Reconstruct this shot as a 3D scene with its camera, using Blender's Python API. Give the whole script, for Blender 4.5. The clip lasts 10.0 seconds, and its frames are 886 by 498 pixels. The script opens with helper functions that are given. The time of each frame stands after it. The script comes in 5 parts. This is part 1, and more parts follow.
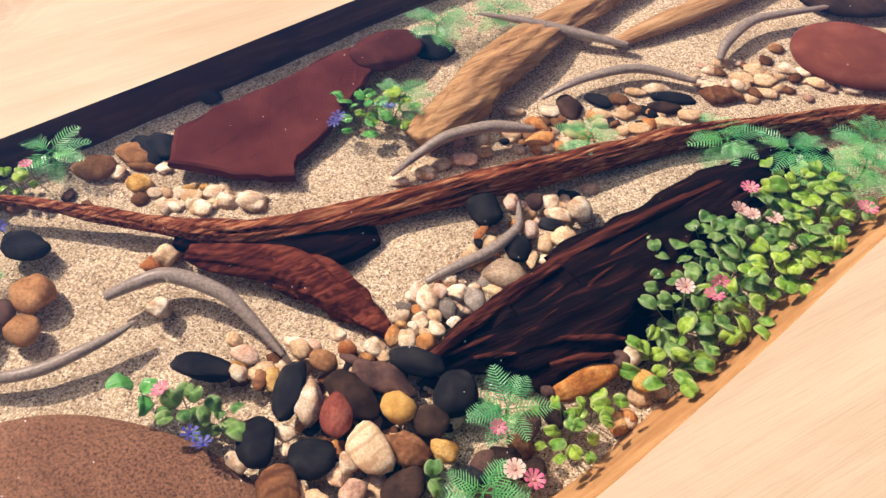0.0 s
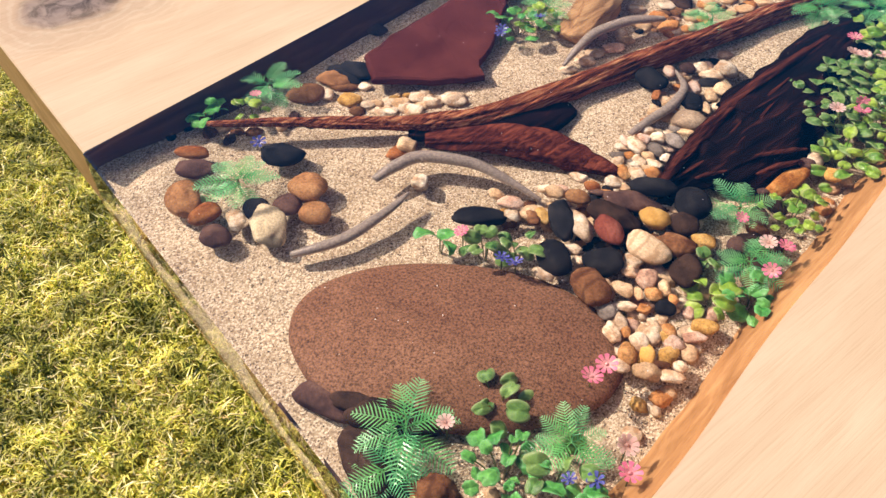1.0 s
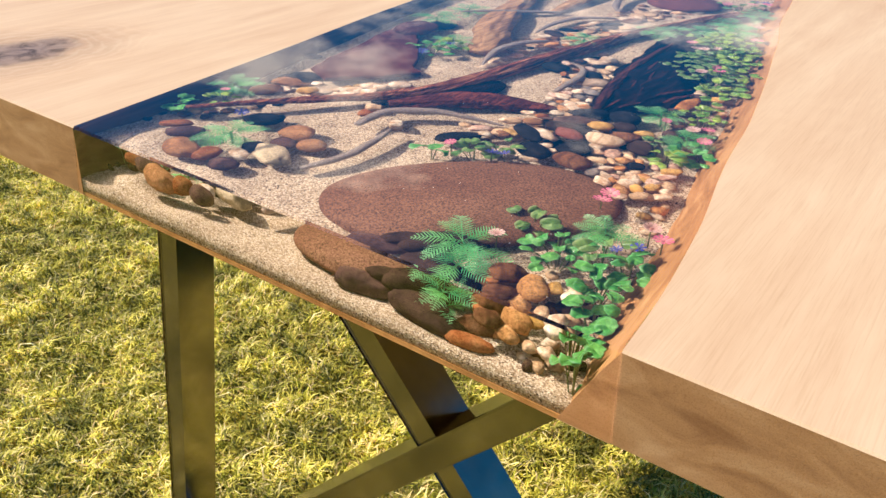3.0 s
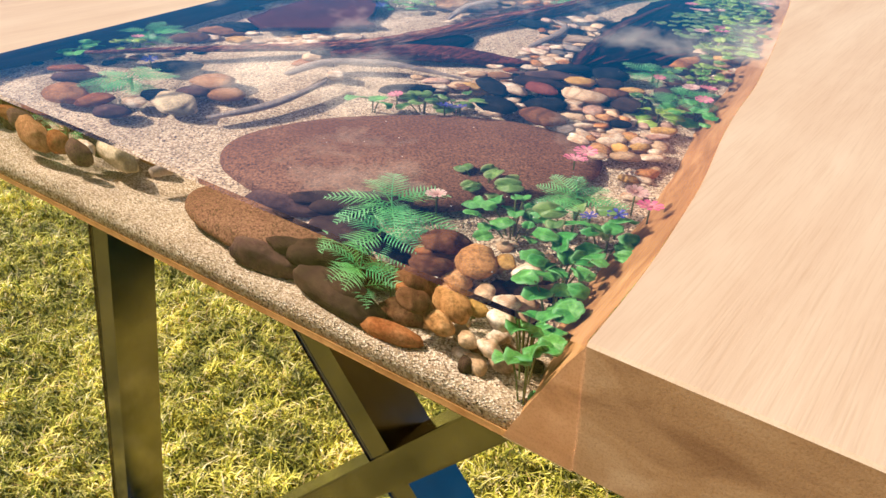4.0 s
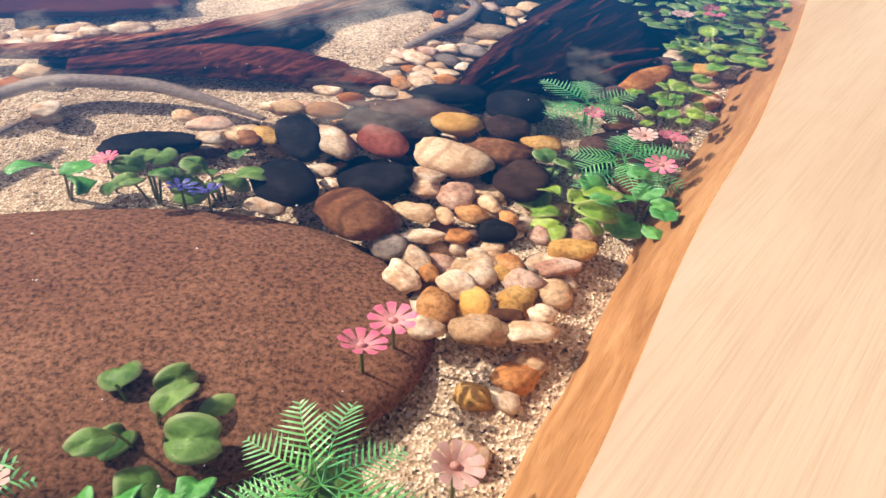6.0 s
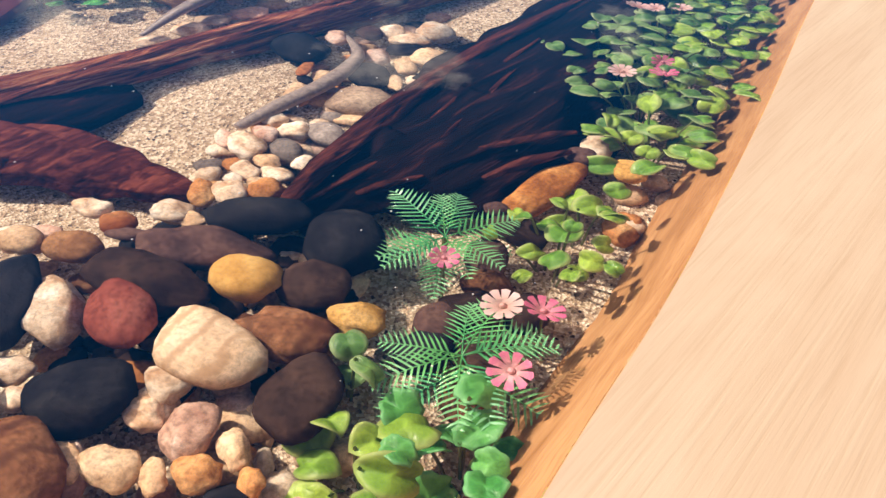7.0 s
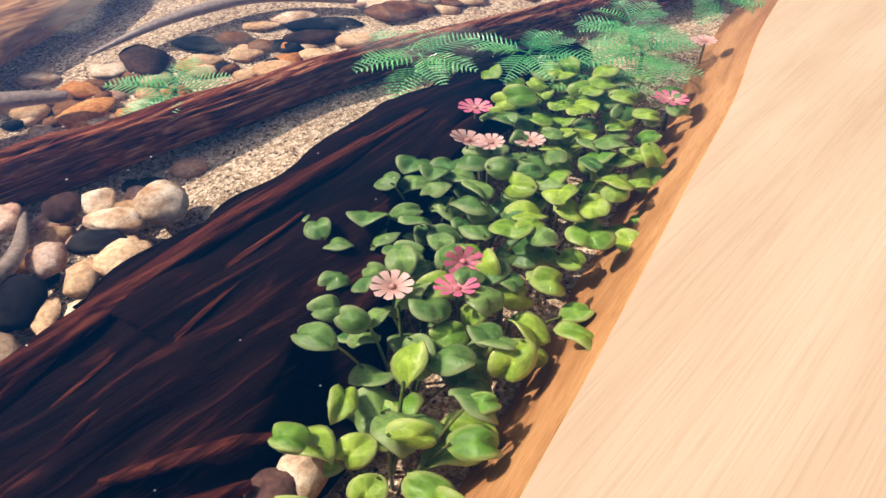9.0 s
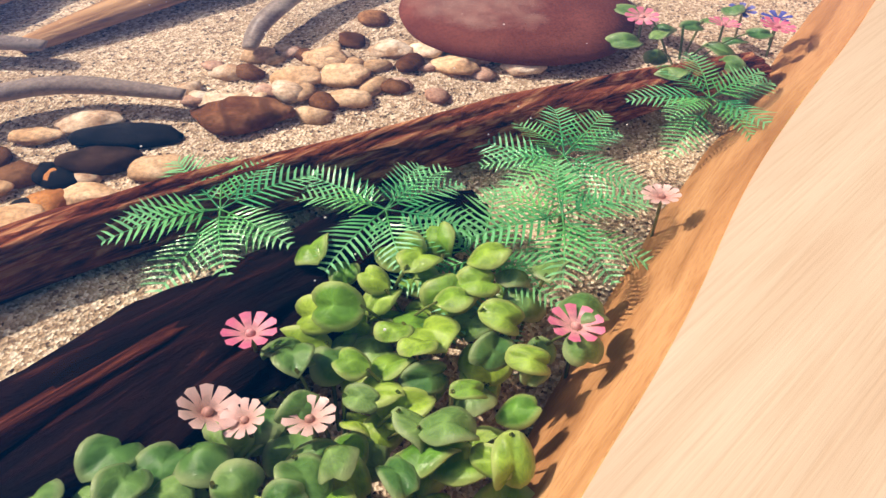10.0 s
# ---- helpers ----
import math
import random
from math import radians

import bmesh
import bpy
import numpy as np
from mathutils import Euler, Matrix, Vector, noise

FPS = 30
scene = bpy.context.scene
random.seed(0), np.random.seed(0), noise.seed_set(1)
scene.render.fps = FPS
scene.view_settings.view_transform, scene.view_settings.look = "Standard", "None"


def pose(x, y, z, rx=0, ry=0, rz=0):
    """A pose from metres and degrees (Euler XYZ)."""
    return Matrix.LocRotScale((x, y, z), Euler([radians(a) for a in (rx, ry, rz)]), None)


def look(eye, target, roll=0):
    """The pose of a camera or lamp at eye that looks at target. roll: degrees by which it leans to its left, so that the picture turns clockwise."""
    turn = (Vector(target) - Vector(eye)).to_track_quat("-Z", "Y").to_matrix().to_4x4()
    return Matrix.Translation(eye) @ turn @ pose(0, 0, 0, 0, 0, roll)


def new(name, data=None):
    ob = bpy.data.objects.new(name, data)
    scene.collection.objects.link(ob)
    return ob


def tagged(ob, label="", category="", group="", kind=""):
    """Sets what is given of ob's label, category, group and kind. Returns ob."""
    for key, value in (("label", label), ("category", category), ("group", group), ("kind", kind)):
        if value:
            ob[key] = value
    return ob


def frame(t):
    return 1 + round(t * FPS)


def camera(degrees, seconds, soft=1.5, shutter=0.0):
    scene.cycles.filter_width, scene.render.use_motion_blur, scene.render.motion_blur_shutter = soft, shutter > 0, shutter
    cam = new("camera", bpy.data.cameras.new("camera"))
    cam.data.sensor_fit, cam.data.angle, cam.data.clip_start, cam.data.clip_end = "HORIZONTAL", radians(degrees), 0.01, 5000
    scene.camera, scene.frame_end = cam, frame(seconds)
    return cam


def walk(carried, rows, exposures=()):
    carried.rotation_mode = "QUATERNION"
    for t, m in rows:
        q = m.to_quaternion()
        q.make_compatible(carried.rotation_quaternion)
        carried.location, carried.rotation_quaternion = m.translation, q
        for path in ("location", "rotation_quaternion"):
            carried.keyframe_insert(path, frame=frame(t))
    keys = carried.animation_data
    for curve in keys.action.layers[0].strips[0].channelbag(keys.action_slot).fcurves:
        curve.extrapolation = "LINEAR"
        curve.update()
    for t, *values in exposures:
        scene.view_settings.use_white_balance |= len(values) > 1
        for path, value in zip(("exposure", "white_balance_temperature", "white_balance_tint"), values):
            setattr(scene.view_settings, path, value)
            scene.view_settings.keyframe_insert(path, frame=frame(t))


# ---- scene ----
cam = camera(57.38, 10.0)
ROWS = [
    (0.0, 0.1499, -0.0464, 1.0781, 39.89, -0.98, -29.08),
    (0.5, 0.0531, -0.0551, 1.0755, 40.51, -0.41, -32.97),
    (1.0, -0.0619, -0.0528, 1.0717, 42.20, 0.51, -39.04),
    (1.5, -0.1642, -0.0664, 1.0657, 48.13, 0.71, -46.35),
    (2.0, -0.2317, -0.0874, 1.0023, 54.46, 0.11, -51.30),
    (3.5, -0.2523, -0.0861, 0.9269, 60.61, -2.24, -54.54),
    (4.0, -0.1770, -0.0714, 0.8882, 60.73, -2.59, -53.96),
    (4.5, -0.1249, -0.0577, 0.8735, 59.27, -2.90, -53.54),
    (5.0, -0.0848, -0.0424, 0.8654, 58.14, -2.07, -53.81),
    (6.5, 0.0824, -0.0132, 0.8659, 54.63, -3.06, -51.83),
    (7.0, 0.1369, -0.0046, 0.8707, 53.10, -2.94, -50.69),
    (7.5, 0.1884, 0.0066, 0.8767, 52.68, -2.23, -50.54),
    (8.0, 0.2154, 0.0086, 0.8789, 52.63, -1.98, -50.10),
    (8.5, 0.2414, 0.0108, 0.8761, 52.04, -1.73, -50.74),
    (9.0, 0.2811, 0.0137, 0.8766, 51.19, -1.84, -50.18),
    (9.5, 0.3359, 0.0340, 0.8676, 51.12, -2.54, -48.76),
    (10.0, 0.4080, 0.0466, 0.8693, 48.86, -1.77, -45.46),
]
walk(cam, [(t, pose(x, y, z, rx, ry, rz)) for t, x, y, z, rx, ry, rz in ROWS], [(0.0, 0.0, 7200, 19.0), (10.0, 0.0, 7200, 19.0)])

# ---- light: a bright, partly clouded day ----
SUN_FROM = Vector((-0.37, 0.92, 1.20)).normalized()
sun_el = math.asin(SUN_FROM.z)
sun_az = math.atan2(SUN_FROM.x, SUN_FROM.y)
world = bpy.data.worlds.new("sky")
scene.world = world
world.use_nodes = True
wn, wl = world.node_tree.nodes, world.node_tree.links
wn.clear()
sky = wn.new("ShaderNodeTexSky")
sky.sky_type, sky.sun_disc = "NISHITA", False
sky.sun_elevation, sky.sun_rotation = sun_el, sun_az
sky.air_density, sky.dust_density, sky.ozone_density = 1.0, 0.2, 3.0
wco = wn.new("ShaderNodeTexCoord")
wmap = wn.new("ShaderNodeMapping")
wmap.inputs["Scale"].default_value, wmap.inputs["Location"].default_value = (1.0, 1.0, 2.6), (3.1, 1.7, 0.4)
wnoise = wn.new("ShaderNodeTexNoise")
wnoise.inputs["Scale"].default_value, wnoise.inputs["Detail"].default_value = 4.5, 9.0
wnoise.inputs["Roughness"].default_value = 0.6
wramp = wn.new("ShaderNodeValToRGB")
wramp.color_ramp.elements[0].position, wramp.color_ramp.elements[1].position = 0.52, 0.66
cloud = wn.new("ShaderNodeMix")
cloud.data_type = "RGBA"
cloud.inputs["B"].default_value = (13.0, 13.3, 13.6, 1)
wbg = wn.new("ShaderNodeBackground")
wbg.inputs["Strength"].default_value = 0.135
wout = wn.new("ShaderNodeOutputWorld")
wl.new(wco.outputs["Generated"], wmap.inputs["Vector"])
wl.new(wmap.outputs["Vector"], wnoise.inputs["Vector"])
wsep = wn.new("ShaderNodeSeparateXYZ")
whor = wn.new("ShaderNodeMath")
whor.operation = "MULTIPLY_ADD"
whor.inputs[1].default_value, whor.inputs[2].default_value = -0.50, 0.07
wsum = wn.new("ShaderNodeMath")
wsum.operation = "ADD"
wl.new(wco.outputs["Generated"], wsep.inputs["Vector"])
wl.new(wsep.outputs["Z"], whor.inputs[0])
wl.new(wnoise.outputs["Fac"], wsum.inputs[0])
wl.new(whor.outputs["Value"], wsum.inputs[1])
density = wsum.outputs["Value"]
for centre, reach, thick in (((0.73, 0.61, 0.30), 0.24, 0.19), ((0.405, 0.85, 0.335), 0.10, 0.16), ((0.84, 0.42, 0.36), 0.13, 0.14), ((-0.45, -0.55, 0.70), 0.5, 0.10)):
    away = wn.new("ShaderNodeVectorMath")
    away.operation = "DISTANCE"
    away.inputs[1].default_value = centre
    bank = wn.new("ShaderNodeMapRange")
    bank.interpolation_type = "SMOOTHSTEP"
    bank.inputs["From Min"].default_value, bank.inputs["From Max"].default_value = 0.0, reach
    bank.inputs["To Min"].default_value, bank.inputs["To Max"].default_value = thick, 0.0
    gather = wn.new("ShaderNodeMath")
    gather.operation = "ADD"
    wl.new(wco.outputs["Generated"], away.inputs[0])
    wl.new(away.outputs["Value"], bank.inputs["Value"])
    wl.new(bank.outputs["Result"], gather.inputs[0])
    wl.new(density, gather.inputs[1])
    density = gather.outputs["Value"]
wl.new(density, wramp.inputs["Fac"])
wl.new(wramp.outputs["Color"], cloud.inputs["Factor"])
whue = wn.new("ShaderNodeHueSaturation")
whue.inputs["Saturation"].default_value, whue.inputs["Value"].default_value = 1.75, 0.9
wl.new(sky.outputs["Color"], whue.inputs["Color"])
wl.new(whue.outputs["Color"], cloud.inputs["A"])
wl.new(cloud.outputs["Result"], wbg.inputs["Color"])
wl.new(wbg.outputs["Background"], wout.inputs["Surface"])
sun = new("sun", bpy.data.lights.new("sun", "SUN"))
sun.data.energy, sun.data.angle, sun.data.color = 5.0, radians(0.6), (1.0, 0.93, 0.82)
sun.matrix_world = look(SUN_FROM * 8, (0, 0, 0))


# ---- scale: the plan below is drawn larger than life, over ground at -GROUND; SCALE brings it to true size ----
SCALE, GROUND = 0.70, 0.32


# ---- material helpers ----
def material(name, rough=0.6, metal=0.0, spec=0.5):
    m = bpy.data.materials.new(name)
    m.use_nodes = True
    b = m.node_tree.nodes["Principled BSDF"]
    b.inputs["Roughness"].default_value, b.inputs["Metallic"].default_value = rough, metal
    b.inputs["Specular IOR Level"].default_value = spec
    return m, m.node_tree.nodes, m.node_tree.links, b


def coords(n, l, scale=(1, 1, 1), world_space=False):
    tc = n.new("ShaderNodeTexCoord")
    mp = n.new("ShaderNodeMapping")
    mp.inputs["Scale"].default_value = scale
    if world_space:
        geo = n.new("ShaderNodeNewGeometry")
        mp.inputs["Scale"].default_value = [k / SCALE for k in scale]
        mp.inputs["Location"].default_value = (0, 0, -GROUND * scale[2])
        l.new(geo.outputs["Position"], mp.inputs["Vector"])
    else:
        l.new(tc.outputs["Object"], mp.inputs["Vector"])
    return mp.outputs["Vector"]


def tex_noise(n, l, vec, scale, detail=4.0, rough=0.55, distort=0.0):
    t = n.new("ShaderNodeTexNoise")
    t.inputs["Scale"].default_value, t.inputs["Detail"].default_value = scale, detail
    t.inputs["Roughness"].default_value, t.inputs["Distortion"].default_value = rough, distort
    l.new(vec, t.inputs["Vector"])
    return t.outputs["Fac"]


def ramp(n, l, fac, stops):
    r = n.new("ShaderNodeValToRGB")
    e = r.color_ramp.elements
    while len(e) < len(stops):
        e.new(0.5)
    for el, (p, c) in zip(e, stops):
        el.position, el.color = p, (*c, 1) if len(c) == 3 else c
    l.new(fac, r.inputs["Fac"])
    return r.outputs["Color"]


def mix(n, l, fac, a, b, mode="MIX"):
    m = n.new("ShaderNodeMix")
    m.data_type, m.blend_type = "RGBA", mode
    for key, v in (("Factor", fac), ("A", a), ("B", b)):
        if isinstance(v, (int, float)):
            m.inputs[key].default_value = v
        elif isinstance(v, tuple):
            m.inputs[key].default_value = (*v, 1)
        else:
            l.new(v, m.inputs[key])
    return m.outputs["Result"]


def bump(n, l, b, height, strength, dist):
    k = n.new("ShaderNodeBump")
    k.inputs["Strength"].default_value, k.inputs["Distance"].default_value = strength, dist * SCALE
    l.new(height, k.inputs["Height"])
    l.new(k.outputs["Normal"], b.inputs["Normal"])


GREY = lambda v: (v, v, v)


def wood_material(name, light, mid, dark, rough, stretch=(1.2, 16, 16), streak=0.5, knot=None):
    m, n, l, b = material(name, rough)
    v = coords(n, l, stretch, True)
    broad = tex_noise(n, l, v, 1.6, 5, 0.6, 0.8)
    fine = tex_noise(n, l, coords(n, l, (14, 520, 520), True), 1.5, 4, 0.6)
    col = ramp(n, l, broad, [(0.28, dark), (0.5, mid), (0.68, light)])
    pores = ramp(n, l, fine, [(0.34, (0.70, 0.58, 0.46)), (0.52, GREY(1.0))])
    col = mix(n, l, streak, col, pores, "MULTIPLY")
    blotch = tex_noise(n, l, coords(n, l, (2, 5, 5), True), 2.6, 5, 0.6, 1.0)
    col = mix(n, l, 0.35, col, ramp(n, l, blotch, [(0.35, (0.84, 0.73, 0.66)), (0.65, (1, 1, 1))]), "MULTIPLY")
    if knot:
        geo = n.new("ShaderNodeNewGeometry")
        mp = n.new("ShaderNodeMapping")
        mp.vector_type = "POINT"
        mp.inputs["Location"].default_value = (-knot[0] * 0.75, -knot[1] * 1.05, 0)
        mp.inputs["Scale"].default_value = (0.75 / SCALE, 1.05 / SCALE, 0)
        l.new(geo.outputs["Position"], mp.inputs["Vector"])
        wob = tex_noise(n, l, coords(n, l, (9, 9, 9), True), 2.0, 4)
        length = n.new("ShaderNodeVectorMath")
        length.operation = "LENGTH"
        l.new(mp.outputs["Vector"], length.inputs[0])
        add = n.new("ShaderNodeMath")
        add.operation = "MULTIPLY_ADD"
        l.new(wob, add.inputs[0])
        add.inputs[1].default_value = 0.05
        l.new(length.outputs["Value"], add.inputs[2])
        rings = n.new("ShaderNodeMath")
        rings.operation = "MULTIPLY"
        l.new(add.outputs["Value"], rings.inputs[0])
        rings.inputs[1].default_value = 560
        wave = n.new("ShaderNodeMath")
        wave.operation = "SINE"
        l.new(rings.outputs["Value"], wave.inputs[0])
        halo = ramp(n, l, add.outputs["Value"], [(0.07, GREY(0.42)), (0.15, GREY(0.0))])
        ringc = ramp(n, l, wave.outputs["Value"], [(0.0, (0.80, 0.62, 0.50)), (1.0, (1.0, 1.0, 1.0))])
        col = mix(n, l, halo, col, mix(n, l, 1.0, col, ringc, "MULTIPLY"))
        mask = ramp(n, l, add.outputs["Value"], [(0.036, GREY(1.0)), (0.062, GREY(0.8)), (0.078, GREY(0.22)), (0.125, GREY(0.0))])
        kn = ramp(n, l, tex_noise(n, l, coords(n, l, (26, 26, 26), True), 1.5, 6, 0.6, 1.5), [(0.35, (0.05, 0.03, 0.025)), (0.52, (0.26, 0.18, 0.14)), (0.75, (0.40, 0.29, 0.22))])
        col = mix(n, l, mask, col, kn)
    l.new(col, b.inputs["Base Color"])
    bump(n, l, b, fine, 0.2, 0.001)
    return m


def link_mesh(name, bm, mats, smooth=True, parent=None):
    me = bpy.data.meshes.new(name)
    bm.normal_update()
    bm.to_mesh(me)
    bm.free()
    for mt in mats if isinstance(mats, (list, tuple)) else [mats]:
        me.materials.append(mt)
    me.polygons.foreach_set("use_smooth", [smooth] * len(me.polygons))
    ob = new(name, me)
    if parent:
        ob.parent = parent
    return ob


def part(name, bm, mats, parent, label="", smooth=True):
    ob = link_mesh(name, bm, mats, smooth, parent)
    if label:
        ob["label"] = label
    return ob


def thing(name, x, y, z, label, category, group="", kind=""):
    ob = new(name)
    ob.empty_display_size = 0.02
    ob.matrix_basis = pose(x, y, z)
    return tagged(ob, label, category, group, kind)


def lerp_curve(points, x):
    for (x0, y0), (x1, y1) in zip(points, points[1:]):
        if x <= x1:
            f = (x - x0) / (x1 - x0)
            return y0 + (y1 - y0) * f
    return points[-1][1]


def smooth_curve(points, x):
    return sum(lerp_curve(points, x + d) for d in (-0.03, -0.015, 0, 0.015, 0.03)) / 5


def nz(x, y, z=0.0, s=1.0):
    return noise.noise(Vector((x * s, y * s, z * s)))

# ---- plan of the table ----
TOP, UNDER, LONG = 0.76, 0.691, 2.1
RIGHT_BANK = [(-0.09, -0.0054), (0., 0.), (0.0684, 0.0045), (0.1485, 0.0153), (0.198, 0.0225), (0.234, 0.0315), (0.315, 0.0460), (0.396, 0.0552), (0.45, 0.0652), (0.513, 0.0768), (0.576, 0.0892), (0.684, 0.1125), (0.747, 0.1242), (0.81, 0.144), (0.882, 0.1575), (0.954, 0.1674), (1.0215, 0.1809), (1.17, 0.2025), (1.44, 0.189), (2.34, 0.234)]
LEFT_BANK = [(-0.09, 0.5148), (0., 0.5247), (0.1467, 0.5427), (0.297, 0.5616), (0.486, 0.5895), (0.675, 0.6102), (0.9, 0.621), (1.35, 0.63), (2.34, 0.648)]


def right_bank(x):
    return smooth_curve(RIGHT_BANK, x) if x > 0.03 else lerp_curve(RIGHT_BANK, x)


def left_bank(x):
    return smooth_curve(LEFT_BANK, x) if x > 0.03 else lerp_curve(LEFT_BANK, x)


def sand_z(x, y):
    h = 0.7085 + 0.004 * nz(x, y, 3.1, 9) + 0.0016 * nz(x, y, 1.7, 40)
    for cx, cy, r, up in SAND_MOUNDS:
        d2 = ((x - cx) ** 2 + (y - cy) ** 2) / (r * r)
        if d2 < 6:
            h += up * math.exp(-d2)
    return h


SAND_MOUNDS = [(0.234, 0.378, 0.054, 0.009), (0.405, 0.288, 0.054, 0.0126), (0.63, 0.261, 0.063, 0.009), (0.27, 0.081, 0.045, 0.009), (0.378, 0.396, 0.063, 0.009), (0.675, 0.405, 0.09, 0.009), (0.045, 0.36, 0.054, 0.0036), (0.81, 0.342, 0.108, 0.0072), (0.495, 0.108, 0.045, 0.0072), (0.135, 0.333, 0.045, 0.0054), (0.042, 0.475, 0.026, 0.013), (0.305, 0.155, 0.075, 0.013), (0.225, 0.09, 0.04, 0.012), (0.43, 0.24, 0.05, 0.008), (0.04, 0.075, 0.035, 0.008)]

# ---- materials of the large forms ----
slab_wood = wood_material("pale_oiled_wood", (0.85, 0.64, 0.40), (0.81, 0.59, 0.36), (0.74, 0.51, 0.30), 0.5, streak=0.22, knot=(0.0945, 0.7605))
bank_wood = wood_material("bark_edge_sealed_in_resin", (0.56, 0.33, 0.16), (0.45, 0.24, 0.105), (0.28, 0.135, 0.055), 0.5, stretch=(4, 30, 30))
end_wood = wood_material("sawn_end_grain", (0.66, 0.38, 0.20), (0.54, 0.28, 0.13), (0.34, 0.155, 0.07), 0.5, stretch=(6, 10, 26))
slab_wood.node_tree.nodes["Principled BSDF"].inputs["Specular IOR Level"].default_value = 0.25
bank_wood.node_tree.nodes["Principled BSDF"].inputs["Specular IOR Level"].default_value = 0.0
end_wood.node_tree.nodes["Principled BSDF"].inputs["Roughness"].default_value = 0.45


def resin_material():
    m, n, l, b = material("clear_casting_resin", 0.015)
    b.inputs["Base Color"].default_value = (0.985, 0.99, 0.99, 1)
    b.inputs["Transmission Weight"].default_value, b.inputs["IOR"].default_value = 1.0, 1.52
    return m


resin = resin_material()


def sand_material():
    m, n, l, b = material("coarse_beige_sand", 0.85, spec=0.0)
    v = coords(n, l, (1, 1, 1), True)
    vor = n.new("ShaderNodeTexVoronoi")
    vor.inputs["Scale"].default_value = 850
    l.new(v, vor.inputs["Vector"])
    sep = n.new("ShaderNodeSeparateColor")
    l.new(vor.outputs["Color"], sep.inputs["Color"])
    grain = ramp(n, l, sep.outputs["Red"], [(0.0, (0.06, 0.045, 0.035)), (0.05, (0.24, 0.17, 0.12)), (0.18, (0.40, 0.285, 0.185)), (0.57, (0.60, 0.465, 0.32)), (1.0, (0.90, 0.79, 0.63))])
    patch = ramp(n, l, tex_noise(n, l, v, 22, 4), [(0.35, (0.82, 0.80, 0.77)), (0.62, (1.0, 1.0, 0.98))])
    l.new(mix(n, l, 1.0, grain, patch, "MULTIPLY"), b.inputs["Base Color"])
    bump(n, l, b, vor.outputs["Distance"], 0.8, 0.0014)
    return m


sand_mat = sand_material()


def grass_soil_material():
    m, n, l, b = material("mossy_lawn_soil", 0.95, spec=0.1)
    v = coords(n, l, (1, 1, 1), True)
    c1 = ramp(n, l, tex_noise(n, l, v, 26, 6, 0.7), [(0.3, (0.20, 0.17, 0.04)), (0.5, (0.46, 0.40, 0.09)), (0.7, (0.66, 0.57, 0.17))])
    c2 = ramp(n, l, tex_noise(n, l, v, 3.5, 4), [(0.35, (0.75, 0.85, 0.6)), (0.65, (1.0, 0.95, 0.75))])
    l.new(mix(n, l, 1.0, c1, c2, "MULTIPLY"), b.inputs["Base Color"])
    bump(n, l, b, tex_noise(n, l, v, 60, 5), 1.0, 0.02)
    return m


def blade_material():
    m, n, l, b = material("grass_blades", 0.6, spec=0.3)
    geo = n.new("ShaderNodeNewGeometry")
    c = ramp(n, l, geo.outputs["Random Per Island"], [(0.0, (0.26, 0.30, 0.03)), (0.35, (0.60, 0.60, 0.10)), (0.7, (0.82, 0.77, 0.22)), (0.88, (0.92, 0.86, 0.50)), (1.0, (0.6, 0.42, 0.18))])
    v = coords(n, l, (1, 1, 1), True)
    # shaded hollows and sunlit tufts painted into the blade colour by noise
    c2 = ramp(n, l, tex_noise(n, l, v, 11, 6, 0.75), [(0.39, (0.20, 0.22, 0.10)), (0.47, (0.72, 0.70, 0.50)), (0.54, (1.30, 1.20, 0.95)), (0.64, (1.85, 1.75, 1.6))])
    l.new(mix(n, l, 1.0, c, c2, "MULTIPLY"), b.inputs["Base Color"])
    b.inputs["Subsurface Weight"].default_value = 0.0
    return m


def steel_material():
    m, n, l, b = material("dark_bronze_powder_coated_steel", 0.2, 1.0)
    v = coords(n, l, (1, 1, 1), True)
    c = ramp(n, l, tex_noise(n, l, v, 30, 5), [(0.35, (0.21, 0.185, 0.17)), (0.7, (0.26, 0.23, 0.21))])
    l.new(c, b.inputs["Base Color"])
    r = ramp(n, l, tex_noise(n, l, v, 55, 4), [(0.3, GREY(0.14)), (0.7, GREY(0.2))])
    l.new(r, b.inputs["Roughness"])
    return m


steel = steel_material()

# ---- ground ----
bm = bmesh.new()
bmesh.ops.create_grid(bm, x_segments=120, y_segments=120, size=1.0)
for v in bm.verts:
    x, y = v.co.x, v.co.y
    sx, sy = math.copysign(abs(x) ** 4, x), math.copysign(abs(y) ** 4, y)
    v.co = (x * 3 + sx * 300, y * 3 + sy * 300, 0)
    v.co.z = 0.012 * nz(v.co.x, v.co.y, 0.5, 2.5) + 0.008 * nz(v.co.x, v.co.y, 2.5, 8) - 0.01 - GROUND
tagged(link_mesh("ground", bm, grass_soil_material()), "mossy yellow-green lawn ground in full sun", "ground", kind="structure")


